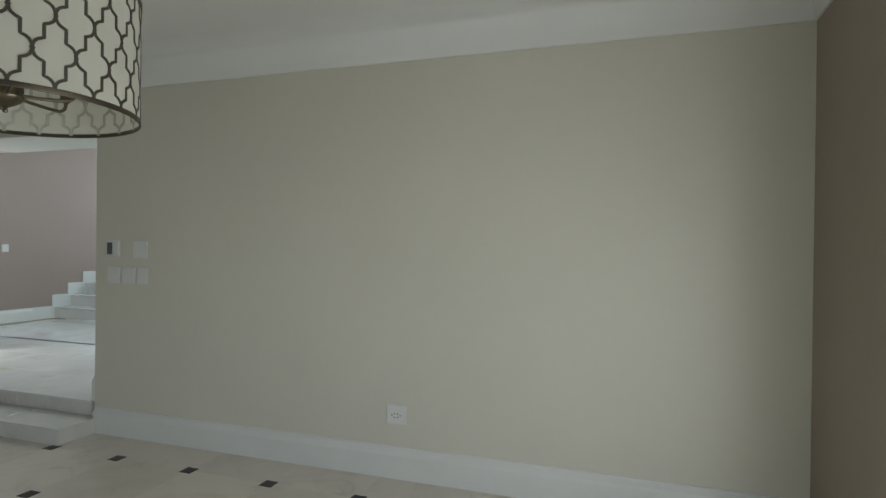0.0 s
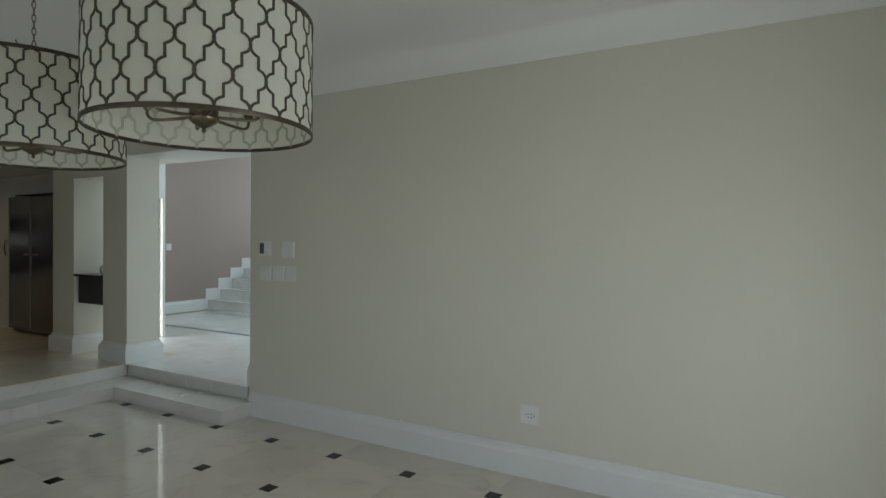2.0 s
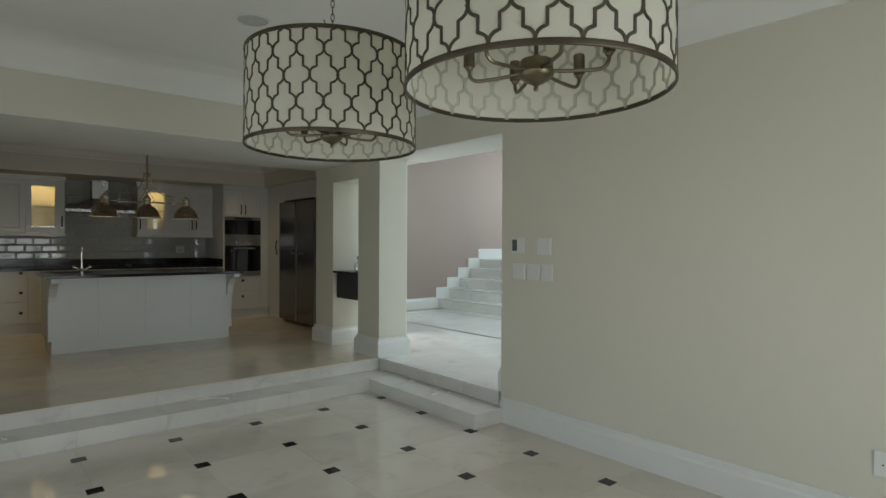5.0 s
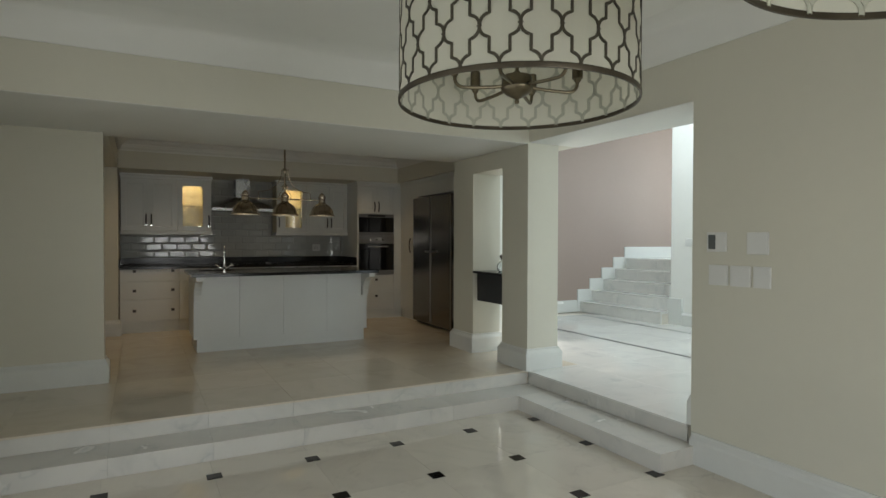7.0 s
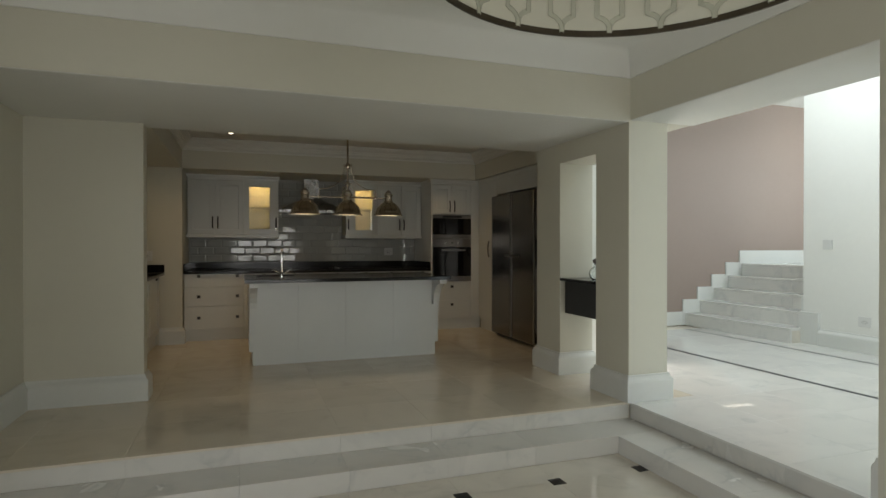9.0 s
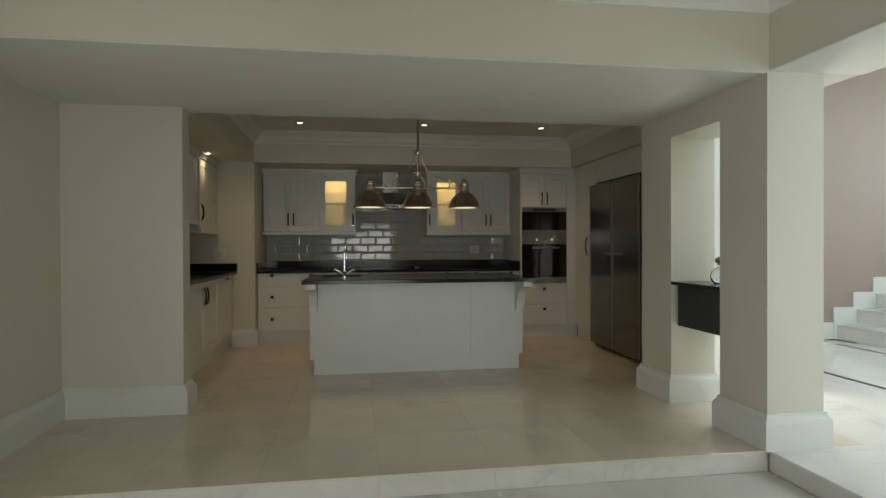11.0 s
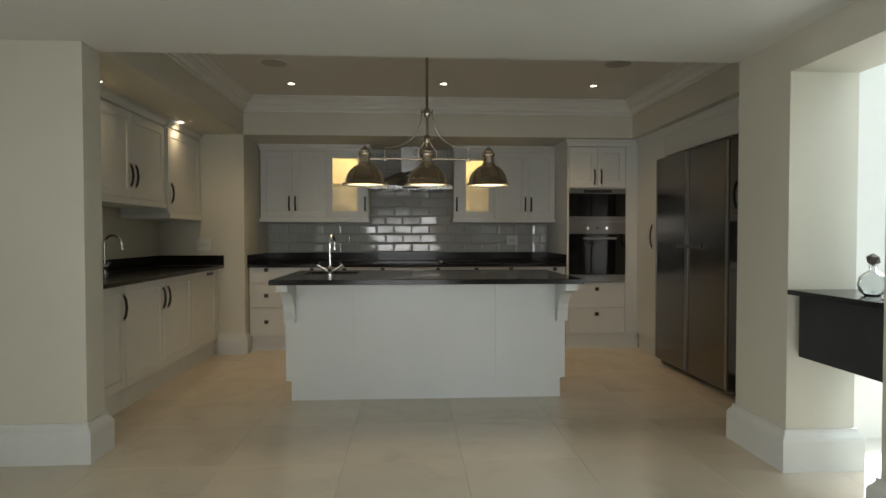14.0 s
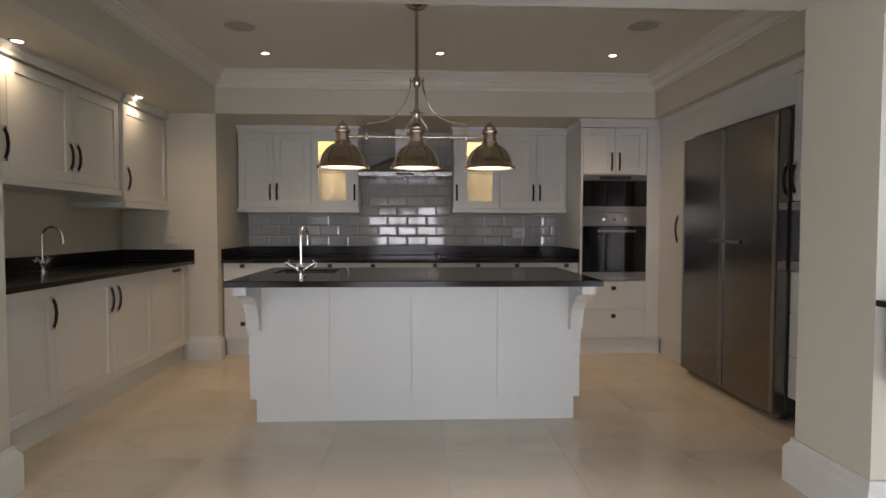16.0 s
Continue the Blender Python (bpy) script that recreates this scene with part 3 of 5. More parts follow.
def drum_lamp(at, turn, arms):
    ob = thing("drum_pendant_lamp", "large cream drum pendant with dark bronze lattice on a chain", "pendant lamp", at, turn, "drum pendants of the lower room")
    bm = bmesh.new()
    lathe(bm, [(R_D, Z_D0 + 0.004), (R_D, Z_D1 - 0.004)], seg=96)
    shade = part("shade", bm, M_FABRIC, ob, "cream fabric drum shade", smooth=True)
    p, q = 2 * math.pi / N_D, 0.1015
    half = [(0, 0), (0.015, -0.11), (0.06, -0.20), (0.13, -0.26), (0.205, -0.295), (0.25, -0.30), (0.25, -0.70), (0.295, -0.705), (0.37, -0.74), (0.44, -0.80), (0.485, -0.89), (0.5, -1.0)]
    bm, inner = bmesh.new(), bmesh.new()
    row = 0
    z = Z_D0 + 0.012 + 5 * q
    while z > Z_D0 - 0.02:
        for i in range(N_D):
            for sgn in (1, -1):
                pts = []
                for u, v in half:
                    zz = z + v * q
                    pts.append((p * (i + 0.5 * (row % 2) + sgn * u), zz))
                cut = []
                for j in range(len(pts) - 1):
                    (a0, z0), (a1, z1) = pts[j], pts[j + 1]
                    if z1 >= Z_D1 - 0.006 or z0 <= Z_D0 + 0.006:
                        continue
                    if z0 > Z_D1 - 0.006:
                        t = (z0 - Z_D1 + 0.006) / (z0 - z1)
                        a0, z0 = a0 + (a1 - a0) * t, Z_D1 - 0.006
                    if z1 < Z_D0 + 0.006:
                        t = (z0 - Z_D0 - 0.006) / (z0 - z1)
                        a1, z1 = a0 + (a1 - a0) * t, Z_D0 + 0.006
                    if not cut:
                        cut.append((a0, z0))
                    cut.append((a1, z1))
                if len(cut) > 1:
                    ribbon(bm, cut, 0.0083, R_D + 0.0005, R_D + 0.0025)
                    ribbon(inner, cut, 0.0105, R_D - 0.0025, R_D - 0.0012)
            if Z_D0 + 0.01 < z < Z_D1 - 0.01:
                c = p * (i + 0.5 * (row % 2))
                ribbon(bm, [(c - 0.012, z - 0.004), (c, z), (c + 0.012, z - 0.004)], 0.011, R_D + 0.0005, R_D + 0.0027)
        z -= q
        row += 1
    # inner ribbons draw the braid's shadow on the inside of the fabric
    part("lattice_shade_inside", inner, M_LATTICE_SHADE, ob, "pale olive strips as the lattice shadow inside the shade")
    part("lattice", bm, M_LATTICE, ob, "dark bronze quatrefoil lattice")
    for z in (Z_D0, Z_D1 - 0.016):
        bm = bmesh.new()
        lathe(bm, [(R_D - 0.002, z), (R_D + 0.0035, z), (R_D + 0.0045, z + 0.003), (R_D + 0.0045, z + 0.015), (R_D + 0.0005, z + 0.016), (R_D - 0.002, z + 0.004), (R_D - 0.002, z)], seg=96)
        part("rim", bm, M_RIM, ob, "thin bronze rim ring", smooth=True)
    # fitting: hub with finial, five arms with candle sleeves, stem and top spider
    bm = bmesh.new()
    lathe(bm, [(0, 1.957), (0.006, 1.959), (0.0078, 1.965), (0.0055, 1.971), (0.009, 1.975), (0.020, 1.980), (0.040, 1.992), (0.0495, 2.003), (0.0505, 2.008), (0.0475, 2.011), (0.0475, 2.038), (0.044, 2.045), (0.012, 2.047), (0.010, 2.06), (0, 2.06)], seg=28)
    part("hub", bm, M_BRONZE, ob, "turned bronze hub with a finial", smooth=True)
    for i in range(6):
        a = 2 * math.pi * i / 6 + radians(arms - turn)
        c, s = math.cos(a), math.sin(a)
        pts = [(0.046 * c, 0.046 * s, 2.012)] + [(r * c, r * s, z) for r, z in ((0.10, 2.006), (0.165, 2.003), (0.186, 2.008), (0.197, 2.022), (0.199, 2.045))]
        arm = part("arm", tube(bmesh.new(), curve(pts, 5), 0.0055, 8), M_BRONZE, ob, smooth=True)
        part("candle_sleeve", lathe(bmesh.new(), [(0, 2.038), (0.007, 2.036), (0.011, 2.040), (0.0115, 2.046), (0.017, 2.048), (0.017, 2.105), (0.0145, 2.108), (0, 2.108)], 0.199 * c, 0.199 * s, 14), M_BRONZE, ob, smooth=True)
    part("stem", tube(bmesh.new(), [(0, 0, 2.03), (0, 0, 2.40)], 0.006), M_BRONZE, ob, smooth=True)
    bm = bmesh.new()
    for i in range(3):
        a = 2 * math.pi * i / 3
        tube(bm, [(0, 0, 2.372), (R_D * 0.995 * math.cos(a), R_D * 0.995 * math.sin(a), 2.376)], 0.003, 6)
    part("spider", bm, M_BRONZE, ob)
    # the shade and its fitting hang a little out of level from the end of the chain
    lean = Matrix.Translation((0, 0, 2.40)) @ Matrix.Rotation(radians(-1.1), 4, Vector((math.sin(radians(48 - turn)), -math.cos(radians(48 - turn)), 0))) @ Matrix.Translation((0, 0, -2.40))
    for piece in ob.children:
        piece.data.transform(lean)
    bm = bmesh.new()
    z, k = 2.40, 0
    while z < ZC - 0.06:
        pts = []
        for j in range(13):
            a = 2 * math.pi * j / 12
            x, zz = 0.0075 * math.sin(a), 0.018 * math.cos(a)
            pts.append((x, 0, z + 0.017 + zz) if k % 2 else (0, x, z + 0.017 + zz))
        tube(bm, pts, 0.0022, 5)
        z += 0.030
        k += 1
    part("chain", bm, M_BRONZE, ob, "dark bronze chain", smooth=True)
    part("canopy", lathe(bmesh.new(), [(0, ZC - 0.045), (0.012, ZC - 0.045), (0.03, ZC - 0.03), (0.055, ZC - 0.012), (0.06, ZC - 0.001), (0, ZC - 0.001)], seg=28), M_BRONZE, ob, smooth=True)
    return ob


drum_lamp((1.999, 3.048, 0.001), -131.6, 0)
drum_lamp((2.010, 4.235, -0.011), -124, 40)


def speaker(x, y, z):
    ob = thing("ceiling_speaker", "round white flush ceiling loudspeaker with a perforated grille", "loudspeaker", (x, y, z), 0, "ceiling loudspeakers")
    part("frame", lathe(bmesh.new(), [(0.103, -0.002), (0.105, -0.006), (0.118, -0.006), (0.122, 0), ], seg=40), M_CEIL, ob, smooth=True)
    part("grille", lathe(bmesh.new(), [(0, -0.005), (0.06, -0.0048), (0.103, -0.003)], seg=40), M_SPKR, ob, "fine grey mesh grille", smooth=True)
    return ob


M_SPKR = mat("speaker_mesh", (0.45, 0.45, 0.435), 0.8, vary=0.1, scale=40, bump=0.6, bump_scale=900)
speaker(2.28, 5.82, ZC - 0.001)
speaker(1.281, 10.20, ZK - 0.001)
speaker(4.055, 10.065, ZK - 0.001)


def downlight(x, y, z, label="small recessed downlight, lit warm white, in the ceiling"):
    ob = thing("downlight", label, "downlight", (x, y, z), 0, "recessed downlights")
    part("trim_ring", lathe(bmesh.new(), [(0.030, 0.0), (0.030, -0.004), (0.038, -0.005), (0.043, -0.001), (0.043, 0.0)], seg=28), M_STEEL, ob, smooth=True)
    part("bulb", lathe(bmesh.new(), [(0, -0.003), (0.028, -0.0025)], seg=24), M_SPOTGLOW, ob, "lit bulb face")
    return ob


for x, y, z in ((1.291, 10.82, ZK), (2.684, 10.75, ZK), (4.076, 10.74, ZK)):
    downlight(x, y, z - 0.001)
    lamp("light_down", "SPOT", (x, y, z - 0.02), (x, y, 0), 18, (1.0, 0.70, 0.36), 0.03, 112, 1.0)
for x, y in ((0.325, 10.76), (0.325, 9.405)):
    downlight(x, y, HB - 0.001, "small recessed downlight, lit warm white, over the side units")
    lamp("light_down", "SPOT", (x, y, HB - 0.02), (x, y, 0), 4.4, (1.0, 0.76, 0.44), 0.05, 165, 1.0)

# ---- fitted kitchen ----


def bow_handle(name, x, z, h, parent, horizontal=False):
    """A dark bowed pull between two bright ends, in front of the door face y = 0."""
    hd = link(name, tube(bmesh.new(), [Vector((x, -0.012, z - h / 2 + 0.012)), (x, -0.026, z - h / 4), (x, -0.031, z), (x, -0.026, z + h / 4), (x, -0.012, z + h / 2 - 0.012)], 0.0092, 8), M_HANDLE, parent, smooth=True)
    tagged(hd, "dark bowed pull handle with chrome ends")
    for zz in (z - h / 2, z + h / 2 - 0.016):
        part("handle_mount", boxes((x - 0.011, x + 0.011, -0.019, 0, zz, zz + 0.018), bevel=0.002), M_CHROME, parent, "chrome handle end")
    return hd


def square_knob(x, z, parent):
    part("knob", boxes((x - 0.021, x + 0.021, -0.014, 0, z - 0.019, z + 0.019), bevel=0.003), M_PEWTER, parent, "square pewter knob")
    part("knob_inlay", boxes((x - 0.014, x + 0.014, -0.0165, -0.013, z - 0.009, z + 0.012), bevel=0.001), M_HANDLE, parent, "dark square knob inlay")


def door(ob, x0, x1, z0, z1, handle=None, zh=None, hh=0.17):
    g = 0.0015
    d = part("door", panel(bmesh.new(), x0 + g, x1 - g, z0 + g, z1 - g), M_CAB, ob, "white framed cabinet door")
    if handle is not None:
        bow_handle("handle", handle, zh, hh, d)
    return d


def drawer(ob, x0, x1, z0, z1, knobs, zk=None):
    g = 0.0015
    d = part("drawer", boxes((x0 + g, x1 - g, 0, 0.02, z0 + g, z1 - g), bevel=0.0025), M_CAB, ob, "plain white drawer front")
    for kx in knobs:
        square_knob(kx, zk if zk else (z0 + z1) / 2, d)
    return d


def carcase(ob, x0, x1, z0, z1, depth, plinth=None):
    part("body", boxes((x0, x1, 0.022, depth, z0, z1)), M_CAB, ob)
    if plinth is not None:
        part("plinth", boxes((x0, x1, 0.045, 0.065, plinth, z0 - 0.002)), M_TRIM, ob)


# wall cabinets on the back wall, fronts at y = 11.955
YW = 11.955


def wall_cabinet_back(x0, cuts, glassdoor, label):
    ob = thing("wall_cabinet", label, "kitchen wall cabinet", (0, YW, 0), 0, "wall cabinets on the back wall")
    a, b = cuts[0], cuts[-1]
    z0, z1 = 1.645, 2.390
    t = 0.018
    g0, g1 = glassdoor
    plain0, plain1 = (a, g0) if g0 > a + 0.01 else (g1, b)
    part("body", boxes((plain0 + 0.001, plain1 - 0.001, 0.022, 0.34, z0, z1)), M_CAB, ob)
    # box in warm-tinted paint, which adds to the glow of light_cabinet
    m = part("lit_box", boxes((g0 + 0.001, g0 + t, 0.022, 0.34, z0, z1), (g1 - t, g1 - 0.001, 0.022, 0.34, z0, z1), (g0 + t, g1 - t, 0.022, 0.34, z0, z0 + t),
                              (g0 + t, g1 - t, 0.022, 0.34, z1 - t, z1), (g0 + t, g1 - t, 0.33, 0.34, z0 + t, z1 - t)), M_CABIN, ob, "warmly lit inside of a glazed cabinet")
    part("shelf", boxes((g0 + t, g1 - t, 0.03, 0.33, 2.018, 2.030)), M_GLASS, ob, "clear glass shelf")
    for i in range(len(cuts) - 1):
        c0, c1 = cuts[i], cuts[i + 1]
        if abs(c0 - g0) < 0.01:
            w0, w1 = (c0 + 0.072, c1 - 0.120) if plain0 < g0 else (c0 + 0.140, c1 - 0.076)
            d = part("glazed_door", frame_panel(bmesh.new(), c0 + 0.0015, c1 - 0.0015, z0, z1, w0, w1), M_CAB, ob, "white door frame with a clear pane")
            pane = part("pane", boxes((w0 + 0.0005, w1 - 0.0005, 0.008, 0.012, z0 + 0.0765, z1 - 0.0765)), M_GLASS, d, "clear glass pane")
            pane.visible_shadow = False
            bow_handle("handle", c1 - 0.034 if plain0 < g0 else c0 + 0.034, z0 + 0.16, 0.17, d)
        else:
            d = door(ob, c0, c1, z0, z1)
            first_of_pair = (i == 0) if plain0 < g0 else (i == 1)
            bow_handle("handle", c1 - 0.034 if first_of_pair else c0 + 0.034, z0 + 0.16, 0.17, d)
    part("pelmet", boxes((a - 0.012, b + 0.012, -0.012, 0.34, 1.60, 1.643), bevel=0.004), M_CAB, ob, "white pelmet board")
    part("cornice_board", sweep(bmesh.new(), [(a, 0.34), (a, 0.0), (b, 0.0), (b, 0.34)], [(0, 2.392), (0.004, 2.392), (0.006, 2.428), (0.018, 2.442), (0.022, 2.464), (0, 2.464)]), M_CAB, ob, "white moulded top board")
    lamp("light_cabinet", "POINT", ((g0 + g1) / 2, YW + 0.05, 2.35), (0, 0, 0), 1.6, (1.0, 0.76, 0.38), 0.012)
    return ob


wall_cabinet_back(0, [0.715, 1.066, 1.437, 1.905], (1.437, 1.905), "white wall cabinet with two framed doors and one lit glazed door")
wall_cabinet_back(0, [2.868, 3.340, 3.718, 4.030], (2.868, 3.340), "white wall cabinet with one lit glazed door and two framed doors")

# extractor hood
ob = thing("extractor_hood", "pyramid-shaped brushed steel extractor hood under a square flue", "extractor hood", (2.38, 12.07, 0))
bm = bmesh.new()
w, d0, d1 = 0.47, -0.20, 0.25
base = [(-w, d0, 2.005), (w, d0, 2.005), (w, d1, 2.005), (-w, d1, 2.005)]
low = [(-w, d0, 1.965), (w, d0, 1.965), (w, d1, 1.965), (-w, d1, 1.965)]
top = [(-0.11, 0.0, 2.18), (0.11, 0.0, 2.18), (0.11, d1, 2.18), (-0.11, d1, 2.18)]
rings = [[bm.verts.new(c) for c in r] for r in (low, base, top)]
for a, b in zip(rings, rings[1:]):
    for j in range(4):
        bm.faces.new((a[j], a[(j + 1) % 4], b[(j + 1) % 4], b[j]))
bm.faces.new(rings[0][::-1])
bm.faces.new(rings[2])
part("canopy", bm, M_HOOD, ob)
part("flue", boxes((-0.105, 0.105, 0.02, d1, 2.182, 2.466)), M_HOOD, ob)
part("control_strip", boxes((-0.09, 0.09, d0 - 0.003, d0 - 0.0005, 1.974, 1.992), bevel=0.001), M_BLACK, ob)
for sx in (-0.2, 0.2):
    part("grease_filter", boxes((sx - 0.18, sx + 0.18, -0.15, 0.2, 1.958, 1.9645), bevel=0.002), M_STEELD, ob)

# base units on the back wall, fronts at y = 11.50
YD = 11.50
Z0, Z1 = K + 0.155, K + 0.868
rows3 = (Z0, 0.700, 0.952, Z1)
for x0, x1, knobs in ((0.712, 1.434, (0.885, 1.355)), (1.434, 1.920, (1.69,)), (1.920, 2.845, (2.088, 2.669)), (2.845, 3.299, (3.074,)), (3.299, 4.026, (3.444, 3.914))):
    ob = thing("base_cabinet", "white base cabinet with %s under granite" % ("three plain drawers" if x0 < 1.43 or x0 > 3.2 or x0 > 1.9 and x0 < 2.8 else "a drawer over a door"),
               "kitchen base cabinet", (0, YD, 0), 0, "base cabinets on the back wall")
    carcase(ob, x0 + 0.001, x1 - 0.001, Z0, Z1, 0.6, K)
    if len(knobs) == 2:
        for a, b in zip(rows3, rows3[1:]):
            drawer(ob, x0, x1, a, b, knobs, None if b < Z1 else 1.092)
    else:
        drawer(ob, x0, x1, rows3[2], Z1, knobs, 1.092)
        door(ob, x0, x1, Z0, rows3[2], x1 - 0.034, 0.85)
ob = thing("worktop", "polished black granite worktop with upstand along the back wall", "worktop")
part("slab", boxes((0.703, 4.032, 11.472, 12.335, K + 0.870, K + 0.900), bevel=0.003), M_GRANITE, ob)
part("upstand", boxes((0.703, 4.032, 12.295, 12.335, K + 0.902, K + 1.0)), M_GRANITE, ob)
part("upstand", boxes((0.703, 0.722, 11.475, 12.293, K + 0.902, K + 1.0)), M_GRANITE, ob)
part("upstand", boxes((4.012, 4.032, 11.475, 12.293, K + 0.902, K + 1.0)), M_GRANITE, ob)
ob = thing("hob", "flat black glass electric hob set on the granite", "hob", (2.39, 11.83, K + 0.9))
part("glass_top", boxes((-0.40, 0.40, -0.25, 0.25, 0, 0.006), bevel=0.002), M_BLACKGLASS, ob)
for hx, hy, hr in ((-0.23, -0.11, 0.09), (-0.23, 0.12, 0.07), (0.05, 0.1, 0.09), (0.05, -0.12, 0.07)):
    part("ring_mark", lathe(bmesh.new(), [(hr, 0.0062), (hr + 0.003, 0.0064), (hr + 0.006, 0.0062)], hx, hy, 32), M_GREY, ob)
for i in range(4):
    part("knob", lathe(bmesh.new(), [(0.017, 0.006), (0.017, 0.022), (0.013, 0.026), (0, 0.026)], 0.32, -0.15 + i * 0.085, 18), M_STEEL, ob, smooth=True)

# oven tower
YO = 11.46
ob = thing("oven_tower", "tall white cabinet that holds a microwave and an oven", "kitchen tall cabinet", (0, YO, 0))
part("side_panel", boxes((4.034, 4.052, 0, 0.85, K + 0.155, 2.390)), M_CAB, ob)
part("side_panel", boxes((4.664, 4.798, 0, 0.85, K + 0.155, 2.390)), M_CAB, ob)
part("body", boxes((4.0525, 4.6635, 0.03, 0.85, K + 0.155, 0.955)), M_CAB, ob)
part("body", boxes((4.0525, 4.6635, 0.03, 0.85, 1.948, 2.390)), M_CAB, ob)
part("plinth", boxes((4.034, 4.82, 0.03, 0.05, K, K + 0.153)), M_TRIM, ob)
part("filler", boxes((4.700, 4.811, 0.001, 0.30, 2.3915, 2.465)), M_CAB, ob, "white filler board")
door(ob, 4.054, 4.358, 1.955, 2.388, 4.358 - 0.036, 2.07)
door(ob, 4.358, 4.662, 1.955, 2.388, 4.358 + 0.036, 2.07)
drawer(ob, 4.054, 4.662, 0.680, 0.948, (4.358,), 0.88)
drawer(ob, 4.054, 4.662, 0.407, 0.680, (4.358,), 0.615)
part("cornice_board", sweep(bmesh.new(), [(4.034, 0.5), (4.034, 0.0), (4.765, 0.0)], [(0, 2.392), (0.004, 2.392), (0.006, 2.428), (0.018, 2.442), (0.022, 2.464), (0, 2.464)]), M_CAB, ob)


def microwave(name_, x0, x1, z0, z1, y, turn=0):
    ob = thing("microwave_oven", "built-in microwave with black glass and steel trim", "microwave oven", (0, y, 0) if not turn else y, turn)
    part("case", boxes((x0 + 0.004, x1 - 0.004, 0.012, 0.4, z0 + 0.004, z1 - 0.004)), M_BLACK, ob)
    part("trim_bar", boxes((x0, x1, -0.012, 0.010, z1 - 0.052, z1), bevel=0.002), M_STEEL, ob, "brushed steel top bar")
    part("vent", boxes(((x0 + x1) / 2 - 0.15, (x0 + x1) / 2 + 0.15, -0.015, -0.0122, z1 - 0.042, z1 - 0.012), bevel=0.001), M_BLACK, ob)
    part("door", boxes((x0, x1, -0.012, 0.010, z0 + 0.058, z1 - 0.054), bevel=0.002), M_BLACKGLASS, ob, "black glass door")
    part("trim_bar", boxes((x0, x1, -0.012, 0.010, z0, z0 + 0.056), bevel=0.002), M_STEEL, ob, "brushed steel lower bar")
    return ob


microwave("m", 4.056, 4.660, 1.595, 1.945, YO)
ob = thing("oven", "built-in oven with steel control panel and black glass door", "oven", (0, YO, 0))
part("case", boxes((4.060, 4.656, 0.012, 0.55, 0.962, 1.588)), M_BLACK, ob)
part("control_panel", boxes((4.056, 4.660, -0.014, 0.010, 1.468, 1.592), bevel=0.002), M_STEEL, ob)
for kx in (4.25, 4.455):
    part("knob", tube(bmesh.new(), [(kx, -0.014, 1.528), (kx, -0.030, 1.528), (kx, -0.033, 1.528)], [0.0165, 0.0160, 0.0130], 20), M_CHROME, ob, "bright round oven knob", smooth=True)
part("display", boxes((4.340, 4.372, -0.0155, -0.0142, 1.518, 1.540), bevel=0.0006), M_GREY, ob, "small dark clock display")
part("door", boxes((4.056, 4.660, -0.014, 0.010, 1.036, 1.464), bevel=0.002), M_BLACKGLASS, ob, "black glass oven door")
part("handle", boxes((4.19, 4.55, -0.055, -0.040, 1.408, 1.432), (4.20, 4.215, -0.042, -0.013, 1.412, 1.428), (4.525, 4.54, -0.042, -0.013, 1.412, 1.428), bevel=0.002), M_STEEL, ob)
part("trim_bar", boxes((4.056, 4.660, -0.014, 0.010, 0.958, 1.033), bevel=0.002), M_STEEL, ob)

# tall units on the right, fronts at x = 4.79; local x runs towards -y of the room
XT = 4.79


def right_local(y):
    return 11.44 - y


ob = thing("tall_cabinet", "tall white larder cabinet with one long plain door", "kitchen tall cabinet", (XT, 11.44, 0), -90)
a, b = -0.018, right_local(10.81)
part("body", boxes((a, b, 0.022, 0.6, K + 0.155, 2.465)), M_CAB, ob)
d = part("door", boxes((a + 0.002, b - 0.002, 0, 0.02, K + 0.155, 2.385), bevel=0.0025), M_CAB, ob)
bow_handle("handle", 0.385, 1.44, 0.24, d)
part("plinth", boxes((a, b, 0.03, 0.05, K, K + 0.153)), M_TRIM, ob)
ob = thing("bridge_cabinet", "white bridging panel over the fridge", "kitchen tall cabinet", (XT, 11.44, 0), -90)
part("body", boxes((right_local(10.808), right_local(9.546), 0.002, 0.6, 2.205, 2.465)), M_CAB, ob)
part("side_panel", boxes((right_local(10.808), right_local(10.795), 0.0, 0.6, K, 2.203)), M_CAB, ob)
ob = thing("tall_cabinet", "tall white cabinet with a door above a microwave and drawers", "kitchen tall cabinet", (XT, 11.44, 0), -90)
a, b = right_local(9.544), right_local(8.79)
part("body", boxes((a, b, 0.022, 0.6, K + 0.155, 1.19), (a, b, 0.022, 0.6, 1.612, 2.40), (a, a + 0.012, 0.022, 0.6, 1.19, 1.612), (b - 0.012, b, 0.022, 0.6, 1.19, 1.612)), M_CAB, ob)
door(ob, a, b, 1.615, 2.385, a + 0.036, 1.75, 0.20)
for z0, z1 in ((0.407, 0.665), (0.665, 0.93), (0.93, 1.188)):
    drawer(ob, a, b, z0, z1, ((a + b) / 2,))
part("plinth", boxes((a, b, 0.045, 0.065, K, K + 0.153)), M_STEELD, ob, "dark plinth")
ob2 = microwave("m2", a + 0.014, b - 0.014, 1.194, 1.610, (XT, 11.44, 0), -90)
ob = thing("cabinet_cornice", "long white moulded cornice board on the tall units", "cornice board")
part("board", sweep(bmesh.new(), [(XT, 11.457), (XT, 8.79)], [(0.0, 2.387), (0.004, 2.387), (0.006, 2.418), (0.016, 2.438), (0.020, 2.4655), (0.0, 2.4655)]), M_CAB, ob)

